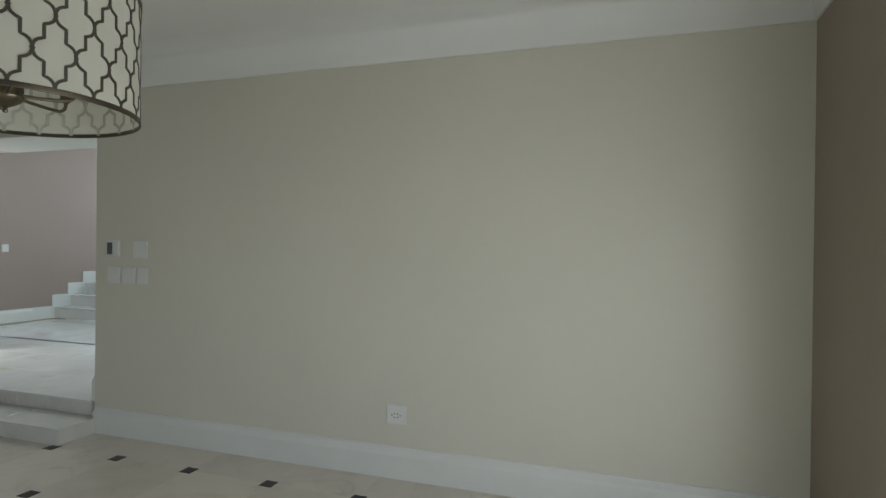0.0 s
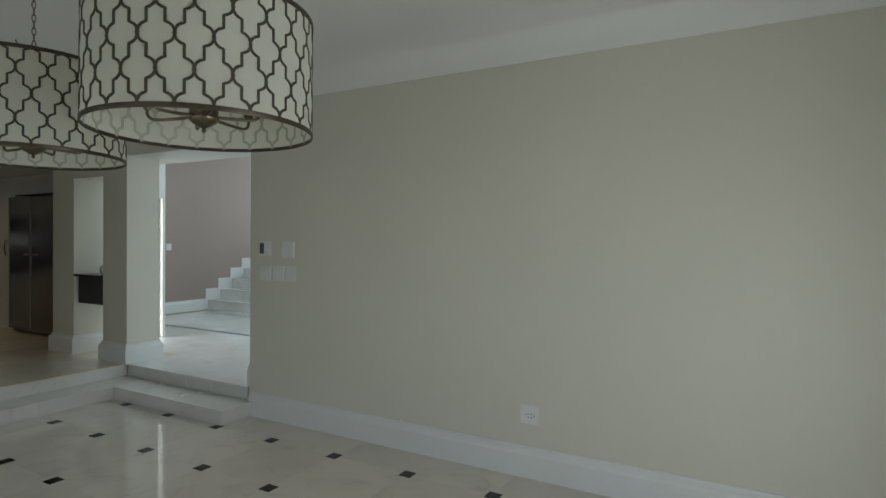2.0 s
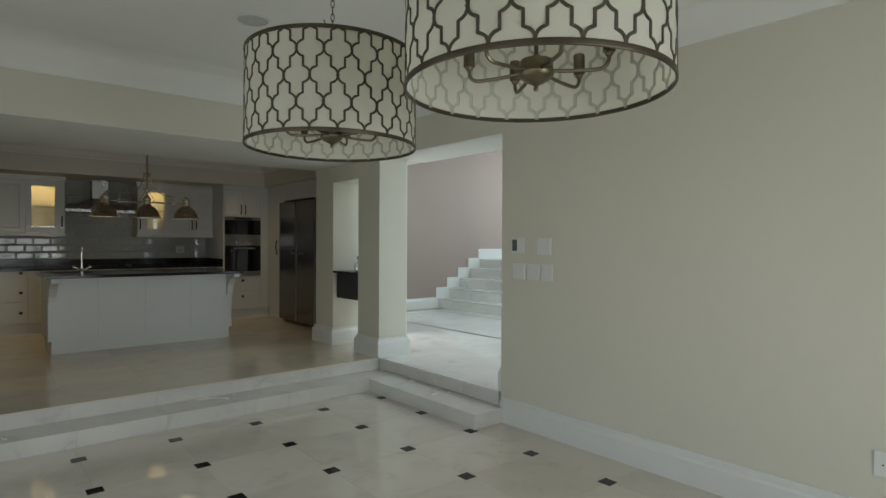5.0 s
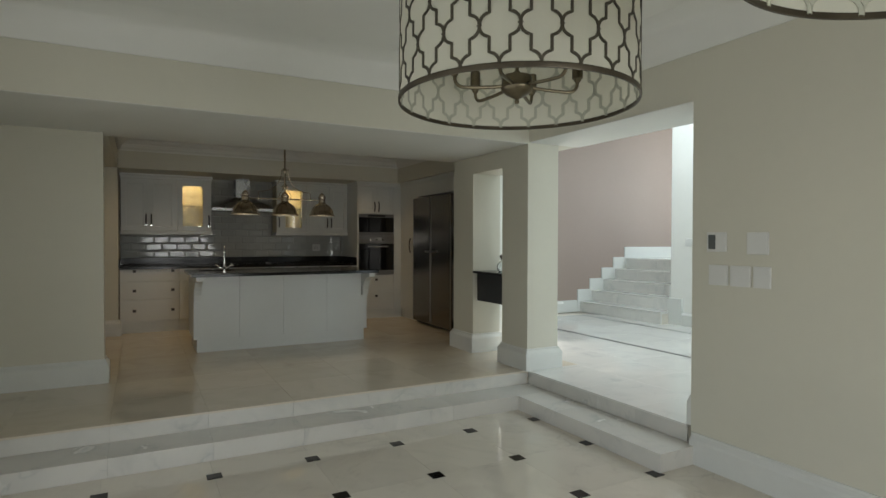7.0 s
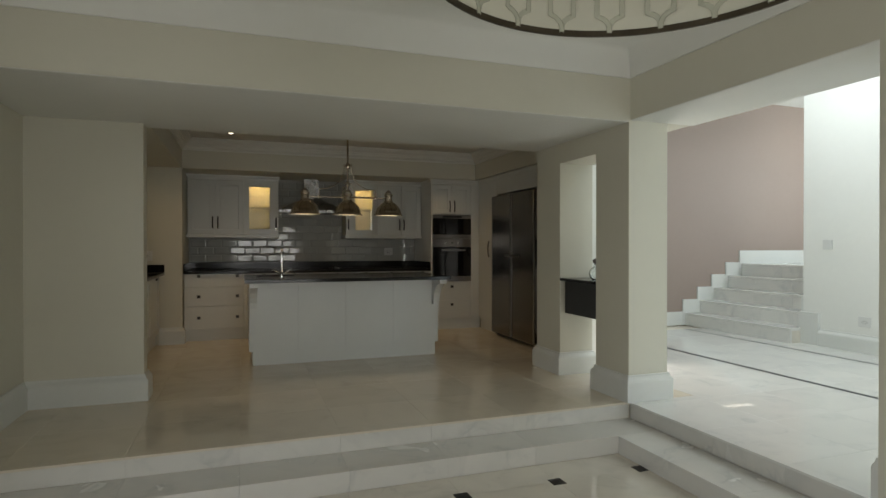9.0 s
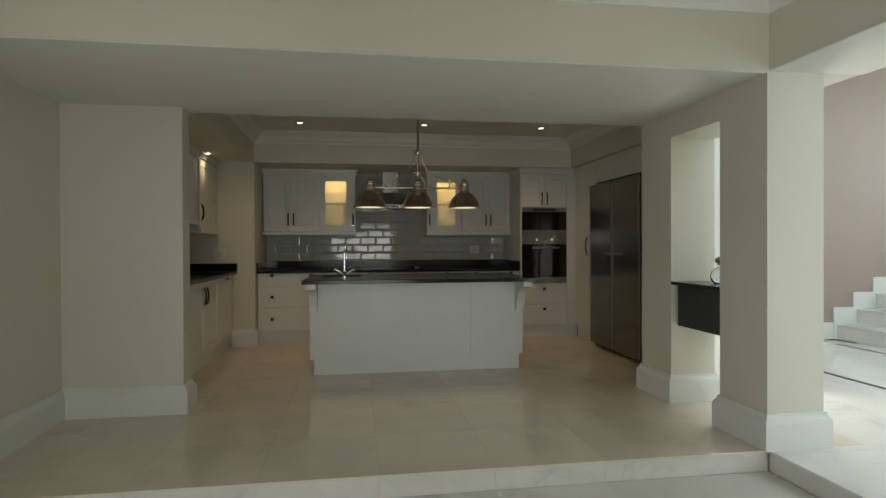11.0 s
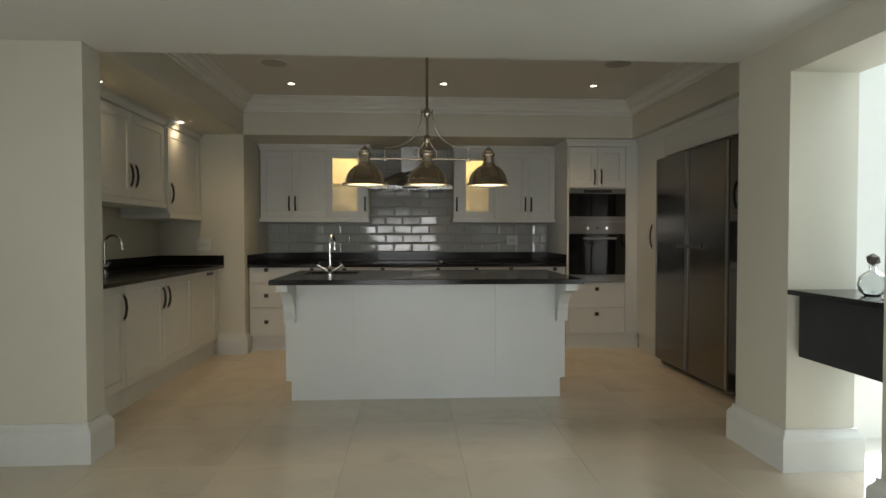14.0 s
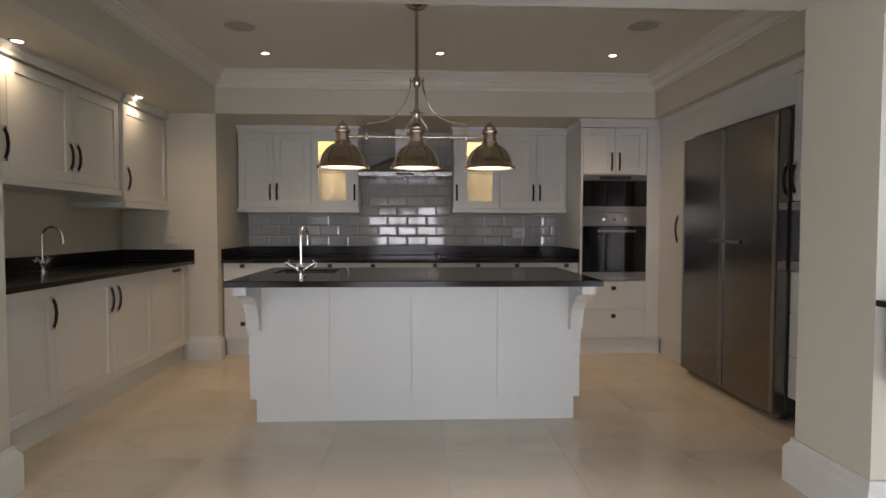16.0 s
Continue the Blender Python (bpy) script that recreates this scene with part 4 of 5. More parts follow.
# fridge
ob = thing("fridge_freezer", "tall side-by-side fridge freezer with two dark brushed steel doors", "fridge", (4.70, 10.79, 0), -90)
W = 10.79 - 9.548
part("cabinet", boxes((0.008, W - 0.008, 0.085, 0.68, K + 0.055, 2.150)), M_RECESS, ob, "dark grey fridge cabinet")
mid = 10.79 - 10.175
for x0, x1 in ((0.0, mid - 0.004), (mid + 0.004, W)):
    part("door", boxes((x0, x1, 0.0, 0.075, K + 0.045, 2.165), bevel=0.008), M_STEELD, ob, "dark brushed steel door")
for x0, x1 in ((mid - 0.022, mid - 0.006), (mid + 0.006, mid + 0.022)):
    part("grip_strip", boxes((x0, x1, -0.010, -0.0005, K + 0.06, 2.15), bevel=0.002), M_STEEL, ob, "bright steel grip strip")
part("handle", boxes((mid - 0.13, mid - 0.012, -0.03, -0.008, 1.345, 1.372), bevel=0.004), M_STEEL, ob)
part("handle", boxes((mid + 0.012, mid + 0.24, -0.03, -0.008, 1.345, 1.372), bevel=0.004), M_STEEL, ob)
for x0, x1 in ((W - 0.040, W - 0.006), (0.006, 0.030)):
    part("edge_strip", boxes((x0, x1, -0.004, -0.0005, K + 0.06, 2.15), bevel=0.0015), M_STEEL, ob, "paler steel edge strip")
part("kick_plate", boxes((0.02, W - 0.02, 0.06, 0.08, K + 0.012, K + 0.05)), M_BLACK, ob)
for fx in (0.06, mid, W - 0.06):
    part("foot", lathe(bmesh.new(), [(0, K), (0.018, K), (0.018, K + 0.05), (0, K + 0.05)], fx, 0.11, 14), M_BLACK, ob)
part("hinge", boxes((W - 0.05, W - 0.008, 0.02, 0.07, 2.166, 2.178), bevel=0.003), M_STEEL, ob)
part("hinge", boxes((W - 0.045, W - 0.004, 0.01, 0.05, K + 0.032, K + 0.044), bevel=0.002), M_CHROME, ob)

# left run: local x runs towards +y of the room, fronts face +x
XL = 0.44
lt = 90
ob = None
units = ((8.78, 9.495, None), (9.495, 10.105, "d"), (10.105, 10.69, "d"), (10.69, 11.372, "k"))
for i, (y0, y1, kind) in enumerate(units):
    ob = thing("base_cabinet", "white base cabinet with %s under granite" % ("a tall front and bar pull" if kind == "k" else "a framed door and bowed handle"),
               "kitchen base cabinet", (XL, 0, 0), lt, "base cabinets on the side wall")
    carcase(ob, y0 + 0.001, y1 - 0.001, Z0, Z1, 0.56, K)
    if kind == "k":
        d = part("door", panel(bmesh.new(), y0 + 0.002, y1 - 0.05, Z0, Z1 - 0.002), M_CAB, ob, "white framed front")
        part("pull", boxes(((y0 + y1) / 2 + 0.02, (y0 + y1) / 2 + 0.16, -0.014, 0, 1.068, 1.092), bevel=0.002), M_HANDLE, d, "small dark bar pull")
        part("filler", boxes((y1 - 0.048, y1, 0.0, 0.02, Z0, Z1)), M_CAB, ob)
    else:
        hx = {0: y1 - 0.045, 1: y1 - 0.045, 2: y0 + 0.045}[i]
        door(ob, y0, y1, Z0, Z1, hx, 0.965, 0.19)
ob = thing("worktop", "polished black granite worktop with upstand along the side wall", "worktop")
part("slab", boxes((XW + 0.002, 0.50, 8.779, 11.376, K + 0.870, K + 0.900), bevel=0.003), M_GRANITE, ob)
part("upstand", boxes((XW + 0.002, XW + 0.022, 8.779, 11.356, K + 0.902, K + 1.0)), M_GRANITE, ob)
part("upstand", boxes((XW + 0.002, 0.50, 11.357, 11.376, K + 0.902, K + 1.0)), M_GRANITE, ob)

for y0, y1, z0, cuts in ((8.80, 10.60, 1.685, (8.80, 9.42, 10.01, 10.60)), (10.62, 11.375, 1.60, (10.62, 11.375))):
    xf = 0.25 if z0 > 1.65 else 0.27
    ob = thing("wall_cabinet", "white wall cabinet with %s framed door%s over the worktop" % (("three", "s") if z0 > 1.65 else ("one", "")), "kitchen wall cabinet", (xf, 0, 0), lt, "wall cabinets on the side wall")
    part("body", boxes((y0, y1, 0.022, xf - XW - 0.003, z0 + 0.05, 2.40)), M_CAB, ob)
    for i, (a, b) in enumerate(zip(cuts, cuts[1:])):
        hx = a + 0.04 if (len(cuts) == 2 or i == 2) else b - 0.04
        door(ob, a, b, z0 + 0.05, 2.385, hx, z0 + 0.22, 0.19)
    part("pelmet", boxes((y0, y1, -0.014, xf - XW - 0.003, z0, z0 + 0.047), bevel=0.004), M_CAB, ob, "white pelmet board")
    part("cornice_board", sweep(bmesh.new(), [(y0, 0.0), (y1, 0.0)], [(0, 2.402), (0.008, 2.402), (0.014, 2.42), (0.030, 2.44), (0.032, 2.4655), (-0.38, 2.4655), (-0.38, 2.402)]), M_CAB, ob)


def tap(at, turn, label):
    ob = thing("kitchen_tap", label, "tap", at, turn)
    part("base", lathe(bmesh.new(), [(0, 0), (0.028, 0), (0.028, 0.006), (0.018, 0.012), (0.016, 0.05), (0.020, 0.06), (0.014, 0.075), (0, 0.08)], seg=20), M_CHROME, ob, smooth=True)
    pts = [(0, 0, 0.05), (0, 0, 0.15), (0, 0, 0.235)] + [(0, -0.06 + 0.06 * math.cos(radians(a)), 0.235 + 0.068 * math.sin(radians(a))) for a in range(20, 181, 20)] + [(0, -0.122, 0.225), (0, -0.124, 0.205)]
    part("spout", tube(bmesh.new(), curve(pts, 3), 0.0095, 12), M_CHROME, ob, smooth=True)
    part("nozzle", lathe(bmesh.new(), [(0, 0.188), (0.012, 0.188), (0.013, 0.21), (0.0, 0.214)], 0, -0.124, 16), M_CHROME, ob, smooth=True)
    for s in (1, -1):
        part("valve_arm", tube(bmesh.new(), [(0, 0, 0.03), (s * 0.055, 0, 0.062), (s * 0.088, 0, 0.082)], [0.008, 0.010, 0.011], 12), M_CHROME, ob, smooth=True)
        bm = bmesh.new()
        c, u, v = Vector((s * 0.086, 0, 0.084)), Vector((-s * 0.6, 0, 0.8)), Vector((0, 1, 0))
        for w_ in (u, v):
            tube(bm, [c - w_ * 0.024, c - w_ * 0.021, c - w_ * 0.017, c + w_ * 0.017, c + w_ * 0.021, c + w_ * 0.024], [0.0035, 0.006, 0.0036, 0.0036, 0.006, 0.0035], 8)
        part("cross_handle", bm, M_CHROME, ob, smooth=True)
    return ob


tap((1.80, 9.64, K + 0.902), 172, "chrome swan-neck tap with cross handles on the island")
tap((0.022, 10.04, K + 0.9), 100, "chrome swan-neck tap with cross handles on the side worktop")

# island
ob = thing("kitchen_island", "white panelled kitchen island with curved corbels", "kitchen island", (2.50, 9.66, 0))
part("body", boxes((-1.02, 1.02, 0.016, 0.72, K + 0.145, K + 0.868)), M_CAB, ob)
for a, b in ((-1.022, -0.533), (-0.533, -0.032), (-0.032, 0.50), (0.50, 1.022)):
    part("front_panel", boxes((a + 0.0008, b - 0.0008, 0.0, 0.015, K + 0.146, K + 0.866), bevel=0.0012), M_CAB, ob)
part("plinth", boxes((-0.985, 0.99, 0.02, 0.70, K, K + 0.143)), M_CAB, ob, "white plinth panel")
for s in (-1, 1):
    bm = bmesh.new()
    prof = [(0.0, -0.025), (-0.30, -0.025), (-0.30, -0.07), (-0.275, -0.075)] + [(-0.275 + 0.215 * math.sin(radians(t)), -0.075 - 0.22 * (1 - math.cos(radians(t)))) for t in range(15, 91, 15)] + [(-0.06, -0.315), (0.0, -0.315)]
    x0, x1 = (0.945, 1.02) if s > 0 else (-1.02, -0.945)
    A = [bm.verts.new((x0, y, K + 0.89 + z)) for y, z in prof]
    B = [bm.verts.new((x1, y, K + 0.89 + z)) for y, z in prof]
    bm.faces.new(A)
    bm.faces.new(B[::-1])
    for j in range(len(prof)):
        bm.faces.new((A[j], A[(j + 1) % len(prof)], B[(j + 1) % len(prof)], B[j]))
    part("corbel", bm, M_CAB, ob, "white curved corbel")
ob = thing("island_worktop", "dark grey polished stone island worktop with an inset sink", "worktop", (0, 0, 0))
SX0, SX1, SY0, SY1 = 1.56, 1.96, 9.90, 10.24
bm = bmesh.new()
out = [(1.435, 9.345), (3.565, 9.345), (3.565, 10.44), (1.435, 10.44)]
hole = [(SX0, SY0), (SX1, SY0), (SX1, SY1), (SX0, SY1)]
inset = [(1.438, 9.348), (3.562, 9.348), (3.562, 10.437), (1.438, 10.437)]
loops = [[bm.verts.new((x, y, z)) for x, y in pts] for pts, z in ((hole, K + 0.868), (out, K + 0.868), (out, K + 0.899), (inset, K + 0.902), (hole, K + 0.902), )]
for u, v in zip(loops, loops[1:] + loops[:1]):
    for j in range(4):
        bm.faces.new((u[j], u[(j + 1) % 4], v[(j + 1) % 4], v[j]))
part("slab", bm, M_ISLTOP, ob)
part("sink", boxes((SX0 + 0.001, SX0 + 0.006, SY0 + 0.001, SY1 - 0.001, K + 0.72, K + 0.89), (SX1 - 0.006, SX1 - 0.001, SY0 + 0.001, SY1 - 0.001, K + 0.72, K + 0.89),
                   (SX0 + 0.006, SX1 - 0.006, SY0 + 0.001, SY0 + 0.006, K + 0.72, K + 0.89), (SX0 + 0.006, SX1 - 0.006, SY1 - 0.006, SY1 - 0.001, K + 0.72, K + 0.89),
                   (SX0 + 0.001, SX1 - 0.001, SY0 + 0.001, SY1 - 0.001, K + 0.712, K + 0.72)), M_BLACK, ob, "dark sink bowl")

# island pendant
ob = thing("island_pendant_lamp", "brushed nickel bar pendant with three lit ribbed dome shades", "pendant lamp", (2.50, 9.72, 0))
part("canopy", lathe(bmesh.new(), [(0, 2.785), (0.02, 2.785), (0.055, 2.802), (0.075, 2.820), (0.078, 2.839), (0, 2.839)], seg=32), M_NICKEL, ob, smooth=True)
part("rod", tube(bmesh.new(), [(0, 0, 2.02), (0, 0, 2.80)], 0.011, 14), M_NICKEL, ob, smooth=True)
for z, r in ((2.352, 0.024), (2.158, 0.020)):
    part("collar", lathe(bmesh.new(), [(0, z - 0.03), (r * 0.7, z - 0.03), (r, z - 0.02), (r, z + 0.02), (r * 0.7, z + 0.03), (0, z + 0.03)], seg=20), M_NICKEL, ob, smooth=True)
    part("cross_pin", tube(bmesh.new(), [(-0.045, 0, z + 0.005), (0.045, 0, z + 0.005)], 0.005, 8), M_NICKEL, ob, smooth=True)
part("bar", tube(bmesh.new(), [(-0.455, 0, 2.012), (0.455, 0, 2.012)], 0.0085, 12), M_NICKEL, ob, smooth=True)
for s in (-1, 1):
    part("brace", tube(bmesh.new(), curve([(s * 0.040, 0, 2.375), (s * 0.038, 0, 2.335), (s * 0.058, 0, 2.25), (s * 0.11, 0, 2.165), (s * 0.20, 0, 2.112), (s * 0.305, 0, 2.095)], 6) + [Vector((s * 0.308, 0, 2.09)), Vector((s * 0.308, 0, 2.005))], 0.0045, 8), M_NICKEL, ob, smooth=True)
    part("brace", tube(bmesh.new(), curve([(s * 0.026, 0, 2.16), (s * 0.03, 0, 2.12), (s * 0.065, 0, 2.07), (s * 0.072, 0, 2.0)], 5), 0.004, 8), M_NICKEL, ob, smooth=True)
    part("clamp", lathe(bmesh.new(), [(0, 1.995), (0.012, 1.995), (0.014, 2.012), (0.012, 2.03), (0, 2.03)], s * 0.308, 0, 14), M_NICKEL, ob, smooth=True)
for cx in (-0.455, 0.0, 0.455):
    prof = [(0.160, 1.818), (0.166, 1.822), (0.163, 1.832), (0.155, 1.838), (0.150, 1.86), (0.136, 1.895), (0.112, 1.928), (0.082, 1.952), (0.056, 1.966), (0.052, 1.972), (0.056, 1.978), (0.046, 1.986), (0.043, 2.03), (0.050, 2.036),
            (0.053, 2.048), (0.050, 2.058), (0.038, 2.062), (0.040, 2.07), (0.030, 2.085), (0.016, 2.097), (0.006, 2.104), (0.005, 2.11), (0, 2.112)]
    prof = [(a * 0.93, b) for a, b in prof]
    sh = part("shade", lathe(bmesh.new(), prof, cx, 0, 48), M_NICKEL, ob, "brushed nickel dome shade", smooth=True)
    part("shade_lining", lathe(bmesh.new(), [(0.146, 1.820), (0.136, 1.856), (0.122, 1.890), (0.099, 1.920), (0.070, 1.942), (0.0, 1.950)], cx, 0, 40), M_WHITEPL, sh, "white shade lining", smooth=True)
    bm = bmesh.new()
    for i in range(12):
        a = 2 * math.pi * i / 12
        tube(bm, [(cx + r * math.cos(a), r * math.sin(a), z) for r, z in ((0.143, 1.842), (0.1410, 1.862), (0.1278, 1.897), (0.1054, 1.930), (0.077, 1.954), (0.056, 1.966))], 0.0020, 6)
    part("rib", bm, M_NICKEL, sh, smooth=True)
    part("diffuser", lathe(bmesh.new(), [(0, 1.838), (0.08, 1.835), (0.136, 1.828)], cx, 0, 36), M_WARMGLOW, sh, "warm lit glass diffuser", smooth=True)
    for a in (0, math.pi):
        part("screw", lathe(bmesh.new(), [(0, 1.815), (0.005, 1.815), (0.005, 1.835), (0, 1.835)], cx + 0.157 * math.cos(a), 0.157 * math.sin(a), 8), M_NICKEL, sh)
    lamp("light_pendant", "SPOT", (2.50 + cx, 9.72, 1.81), (2.50 + cx, 9.72, 0), 4, (1.0, 0.72, 0.40), 0.1, 140, 0.7)

# console in the pass-through, with a glass bottle
ob = thing("console_shelf", "black satin console fixed across the pass-through opening", "console")
part("body", boxes((4.31, 4.72, 7.715, 8.235, 0.845, 1.150), bevel=0.003), M_BLACKWOOD, ob)
part("top", boxes((4.275, 4.76, 7.705, 8.275, 1.152, 1.177), bevel=0.003), M_GRANITE, ob)
ob = thing("glass_decanter", "small round clear glass bottle with a faceted stopper", "glass bottle", (4.46, 7.96, 1.177))
part("bottle", lathe(bmesh.new(), [(0, 0.0), (0.032, 0.0), (0.052, 0.02), (0.060, 0.05), (0.052, 0.085), (0.028, 0.108), (0.016, 0.115), (0.015, 0.135), (0.022, 0.138),
                                   (0.019, 0.136), (0.011, 0.133), (0.012, 0.116), (0.048, 0.083), (0.055, 0.05), (0.047, 0.022), (0.03, 0.006), (0, 0.006)], seg=20), M_BOTTLE, ob, smooth=True)
bm = bmesh.new()
bmesh.ops.create_icosphere(bm, subdivisions=1, radius=0.03, matrix=Matrix.Translation((0, 0, 0.163)))
part("stopper", bm, M_PEWTER, ob, "faceted metal stopper")

# steps and stairs
def stone_run(name, label, x0, x1, y0, y1, z0, z1, cuts, axis, nosing=0.0):
    """A step of stone slabs, cut along one axis."""
    ob = thing(name, label, "step")
    ob["kind"] = "structure"
    for a, b in zip(cuts, cuts[1:]):
        r = (a + 0.0003, b - 0.0003, y0, y1, z0, z1) if axis == "x" else (x0, x1, a + 0.0003, b - 0.0003, z0, z1)
        part("stone", boxes(r, bevel=0.0015), M_STEP, ob)
    return ob


XC, YC = 3.945, 6.925
H = K / 2
xs = [XW + 0.004, 0.135, 0.765, 1.395, 2.02, 2.65, 3.28, XC]
stone_run("step_kitchen", "low pale marble step along the raised kitchen floor", 0, 0, YC, YB - 0.001, 0.0, H, xs[:-1] + [4.298], "x")
stone_run("step_opening", "low pale marble step before the hall opening", XC, 4.298, 0, 0, 0.0, H, [5.345, 5.90, 6.42, YC - 0.001], "y")
stone_run("riser_kitchen", "pale marble riser of the raised kitchen floor", 0, 0, YB, YB + 0.014, H, K - 0.018, xs[:-1] + [4.285], "x")
stone_run("riser_opening", "pale marble riser of the hall floor", 4.302, 4.316, 0, 0, H, K - 0.018, [5.425, 5.9, 6.42, YB], "y")

NS, RUN, RISE, XS0 = 5, 0.286, 0.19, 7.93
ob = thing("staircase", "wide pale marble staircase with closed treads", "stairs")
ob["kind"] = "structure"
for i in range(NS):
    xa = XS0 + RUN * i
    z = K + RISE * i
    end = 12.04 if i == NS - 1 else xa + RUN + 0.012
    for y0, y1 in ((8.823, 9.5), (9.5, 10.1), (10.1, 10.635)) if i % 2 else ((8.823, 9.25), (9.25, 9.9), (9.9, 10.635)):
        part("riser", boxes((xa + 0.004, xa + 0.026, y0 + 0.0008, y1 - 0.0008, z, z + RISE - 0.032)), M_MARBLE2, ob)
        part("tread", boxes((xa, end, y0 + 0.0008, y1 - 0.0008, z + RISE - 0.031, z + RISE), bevel=0.004), M_MARBLE2, ob)
part("core", boxes(*[(XS0 + RUN * i + 0.03, 12.04, 8.83, 10.63, K, K + RISE * (i + 1) - 0.034) for i in range(NS)]), M_GROUT, ob)
# stepped skirting on both sides
bm = bmesh.new()
sx = [XS0 - 0.04 + RUN * i for i in range(NS)]
box(bm, 7.55, sx[0], 10.636, 10.65, K, K + 0.21)
for i in range(NS):
    box(bm, sx[i], sx[i + 1] if i < NS - 1 else 12.04, 10.630, 10.65, K, K + RISE * (i + 1) + 0.21)
structure("skirting_stair", bm, M_TRIM, "stepped pale skirting along the stairs")
structure("skirting_stair_end", boxes((8.11, 8.15, 8.60, 8.85, K, K + 0.40), (8.15, 8.4, 8.82, 8.85, K, K + 0.6)), M_TRIM, "pale block skirting at the foot of the stairs")

# ---- wall tiles, floor slabs ----
def tile_mesh(w, h, t, slope):
    """A bevelled wall tile that faces -y, its back at y = 0."""
    bm = bmesh.new()
    o = [(-w / 2, -h / 2), (w / 2, -h / 2), (w / 2, h / 2), (-w / 2, h / 2)]
    B = [bm.verts.new((x, 0, z)) for x, z in o]
    E = [bm.verts.new((x, -t * 0.35, z)) for x, z in o]
    F_ = [bm.verts.new((x * (1 - 2 * slope / w), -t, z * (1 - 2 * slope / h))) for x, z in o]
    for A, C in ((B, E), (E, F_)):
        for j in range(4):
            bm.faces.new((A[j], A[(j + 1) % 4], C[(j + 1) % 4], C[j]))
    bm.faces.new(F_)
    bmesh.ops.recalc_face_normals(bm, faces=bm.faces)
    me = bpy.data.meshes.new("tile")
    bm.to_mesh(me)
    bm.free()
    me.materials.append(M_TILE)
    return me


rng = random.Random(4)
splash = structure("splashback", boxes((0.703, 4.032, 12.330, 12.339, K + 0.9, HB)), M_TGROUT, "glossy grey bevelled brick-bond wall tiles")
TW, TH = 0.2085, 0.1075
full, halfm = tile_mesh(TW - 0.003, TH - 0.003, 0.007, 0.015), tile_mesh(TW / 2 - 0.003, TH - 0.003, 0.007, 0.015)
z, r = K + 1.002 + TH / 2, 0
while z + TH / 2 < HB + 0.03:
    lo, hi = (0.706, 4.03) if z - TH / 2 < 1.60 else (1.70, 3.05)
    x = 0.724 - (TW * 1.5 if r % 2 else TW)
    while x < hi:
        a, b = max(x, 0.706), min(x + TW, 4.03)
        if b - a > 0.03 and b > lo:
            me = full if b - a > TW - 0.002 else halfm
            tl = new("tile", me)
            tl.parent, tl.location = splash, ((a + b) / 2, 12.329, min(z, HB - TH / 2 + 0.05))
            tl.scale.x = (b - a - 0.003) / (TW - 0.003) if me is full else (b - a - 0.003) / (TW / 2 - 0.003)
            tl.rotation_euler = (radians(rng.uniform(-0.35, 0.35)), 0, radians(rng.uniform(-0.35, 0.35)))
        x += TW
    z += TH
    r += 1
socket_plate("wall_socket", "white wall socket on the tiled splashback", (3.60, 12.318, 1.395), 0, 0.135, 0.115, HOLES)

# lower floor: square marble tiles with small black insets at the corners
TX, TY, OX, OY, IN = 0.636, 0.643, 3.913, 5.358, 0.046


def floor_mesh(name, x0, x1, y0, y1, notch, material, t=0.014):
    """A slab with its corners notched for insets, with a slight edge bevel."""
    bm = bmesh.new()
    q = notch
    if q:
        pts = [(x0 + q, y0), (x1 - q, y0), (x1 - q, y0 + q), (x1, y0 + q), (x1, y1 - q), (x1 - q, y1 - q), (x1 - q, y1), (x0 + q, y1), (x0 + q, y1 - q), (x0, y1 - q), (x0, y0 + q), (x0 + q, y0 + q)]
    else:
        pts = [(x0, y0), (x1, y0), (x1, y1), (x0, y1)]
    A = [bm.verts.new((x, y, -t)) for x, y in pts]
    B = [bm.verts.new((x, y, -0.0006)) for x, y in pts]
    cx, cy = (x0 + x1) / 2, (y0 + y1) / 2
    C = [bm.verts.new((x + (0.0008 if x < cx else -0.0008), y + (0.0008 if y < cy else -0.0008), 0)) for x, y in pts]
    for U, V in ((A, B), (B, C)):
        for j in range(len(pts)):
            bm.faces.new((U[j], U[(j + 1) % len(pts)], V[(j + 1) % len(pts)], V[j]))
    bm.faces.new(C)
    bmesh.ops.recalc_face_normals(bm, faces=bm.faces)
    me = bpy.data.meshes.new(name)
    bm.to_mesh(me)
    bm.free()
    me.materials.append(material)
    return me


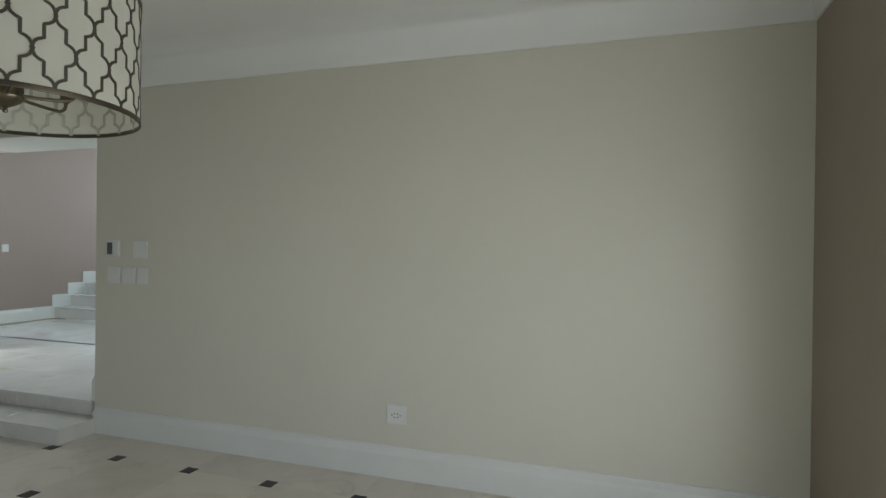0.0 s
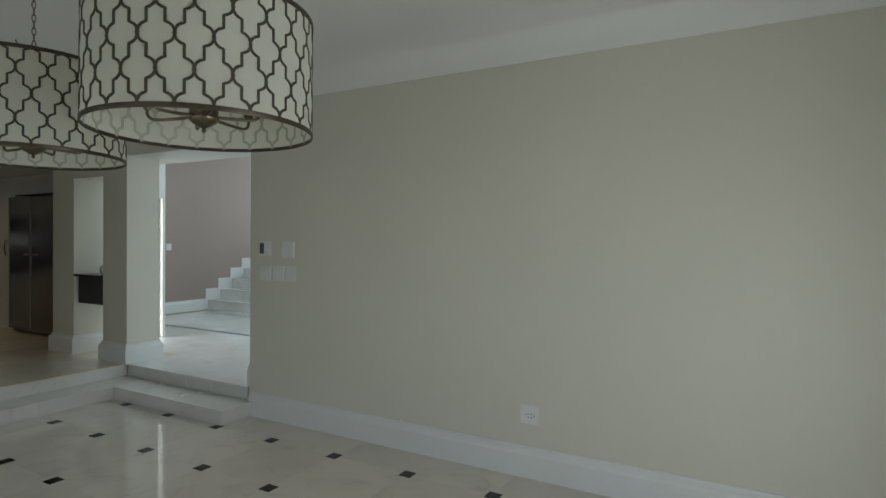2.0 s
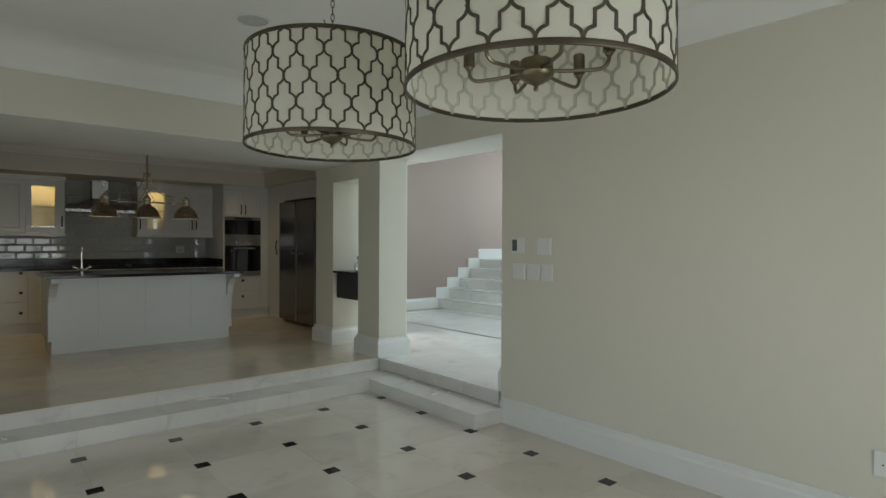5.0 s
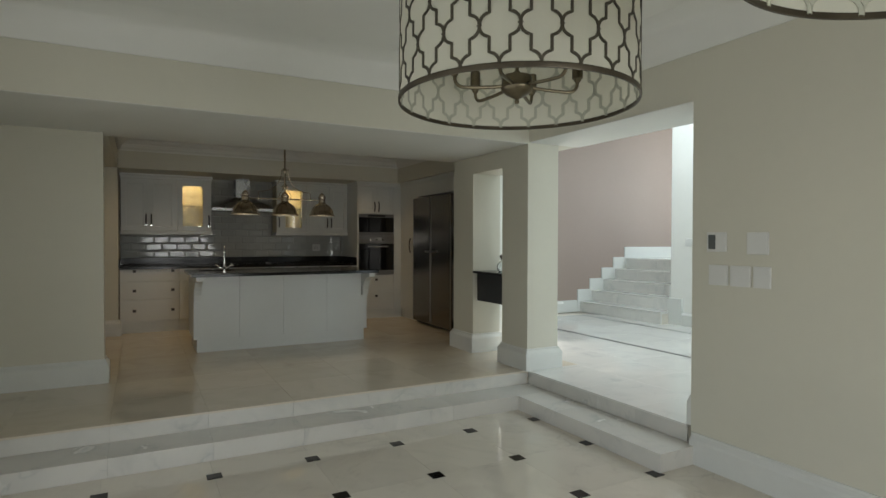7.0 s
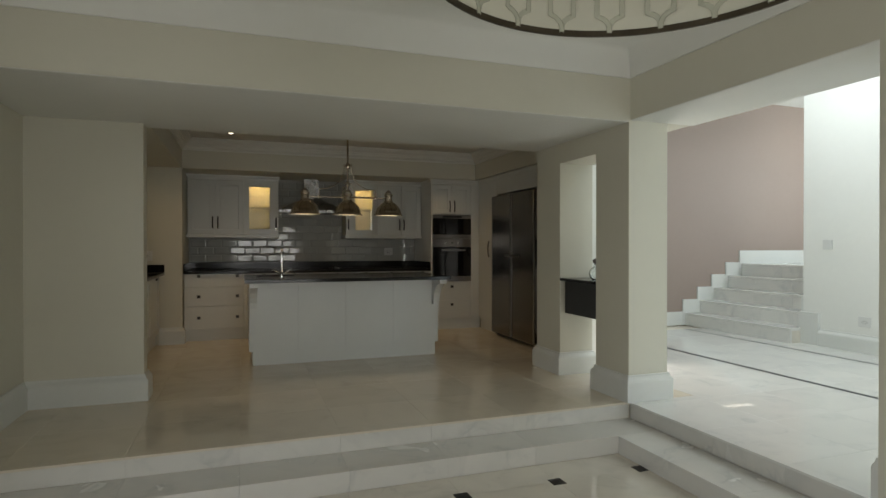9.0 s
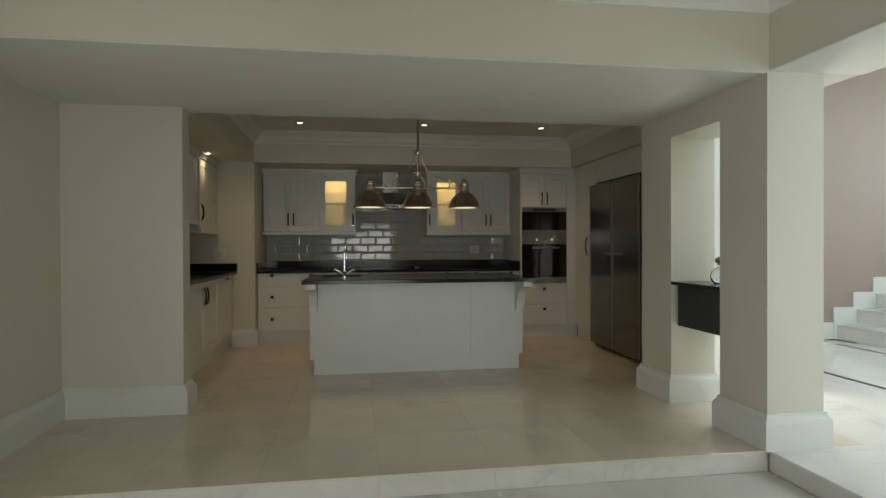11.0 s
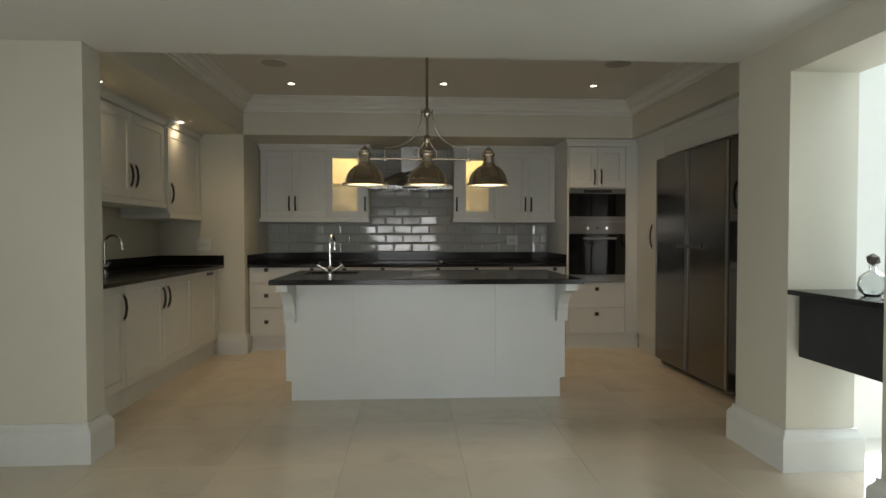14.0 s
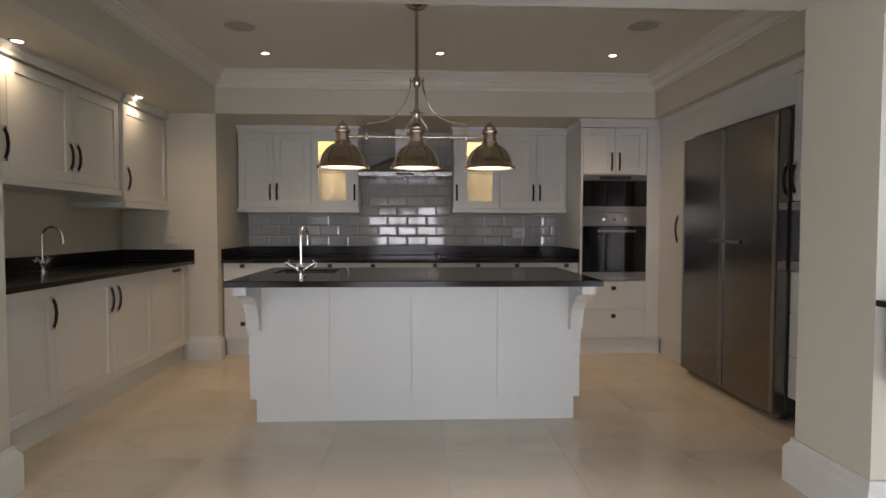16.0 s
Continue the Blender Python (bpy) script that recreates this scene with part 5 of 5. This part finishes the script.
floor = tagged(new("floor"), "cream marble floor tiles with small black square insets", kind="structure")
G = 0.00035
std = floor_mesh("tile", G, TX - G, G, TY - G, IN + G, M_MARBLE)
ins = floor_mesh("inset", -IN + G, IN - G, -IN + G, IN - G, 0, M_INSET)
for i in range(-7, 1):
    for j in range(-9, 3):
        x0, y0 = OX + TX * i, OY + TY * j
        x1, y1 = x0 + TX, y0 + TY
        a0, a1, b0, b1 = max(x0, XW), min(x1, XE), max(y0, YS), min(y1, YC)
        if a1 - a0 > 0.03 and b1 - b0 > 0.03:
            whole = a1 - a0 > TX - 1e-4 and b1 - b0 > TY - 1e-4
            if whole:
                me, at = std, (x0, y0, 0)
            else:
                me, at = floor_mesh("tile", a0 - x0 + G, a1 - x0 - G, b0 - y0 + G, b1 - y0 - G, 0, M_MARBLE), (x0, y0, -0.0005)
            tl = new("tile", me)
            tl.parent, tl.location = floor, at
        if XW + 0.05 < x0 < XE - 0.05 and YS + 0.05 < y0 < YC - 0.05:
            tl = new("inset", ins)
            tl.parent, tl.location = floor, (x0, y0, 0.0004)

floor2 = tagged(new("floor_kitchen"), "large polished cream marble slabs of the raised kitchen floor", kind="structure")
std2 = floor_mesh("slab", G, 0.63 - G, G, 0.63 - G, 0, M_MARBLEK)
for i in range(-1, 9):
    for j in range(0, 9):
        x0, y0 = 0.135 - 0.63 + 0.63 * i + 0.63, YB - 0.012 + 0.63 * j
        x0 -= 0.63
        a0, a1, b0, b1 = max(x0, XW), min(x0 + 0.63, 4.9195), max(y0, YB - 0.012), min(y0 + 0.63, 12.33)
        if a1 - a0 > 0.02 and b1 - b0 > 0.02:
            whole = a1 - a0 > 0.6299 and b1 - b0 > 0.6299
            me = std2 if whole else floor_mesh("slab", a0 - x0 + G, a1 - x0 - G, b0 - y0 + G, b1 - y0 - G, 0, M_MARBLEK)
            tl = new("slab", me)
            tl.parent, tl.location = floor2, (x0, y0, K)
floor3 = tagged(new("floor_hall"), "large polished pale marble slabs of the hall floor with dark border strips", kind="structure")
cols = [4.29, 4.92, 5.55, 6.225, 6.285, 6.95, 7.610, 7.665, 8.15]
rows_ = [0.85 + 0.63 * k for k in range(16)]
for a, b in zip(cols, cols[1:]):
    for c, d in zip(rows_, rows_[1:]):
        c2, d2 = c, min(d, 10.65)
        if a < 4.9:
            c2, d2 = max(c, 5.42), min(d2, 7.245)
        if d2 - c2 < 0.02:
            continue
        strip = b - a < 0.1
        tl = new("strip" if strip else "slab", floor_mesh("slab", G, b - a - G, G, d2 - c2 - G, 0, M_STRIP if strip else M_MARBLE2))
        tl.parent, tl.location = floor3, (a, c2, K + 0.0003)
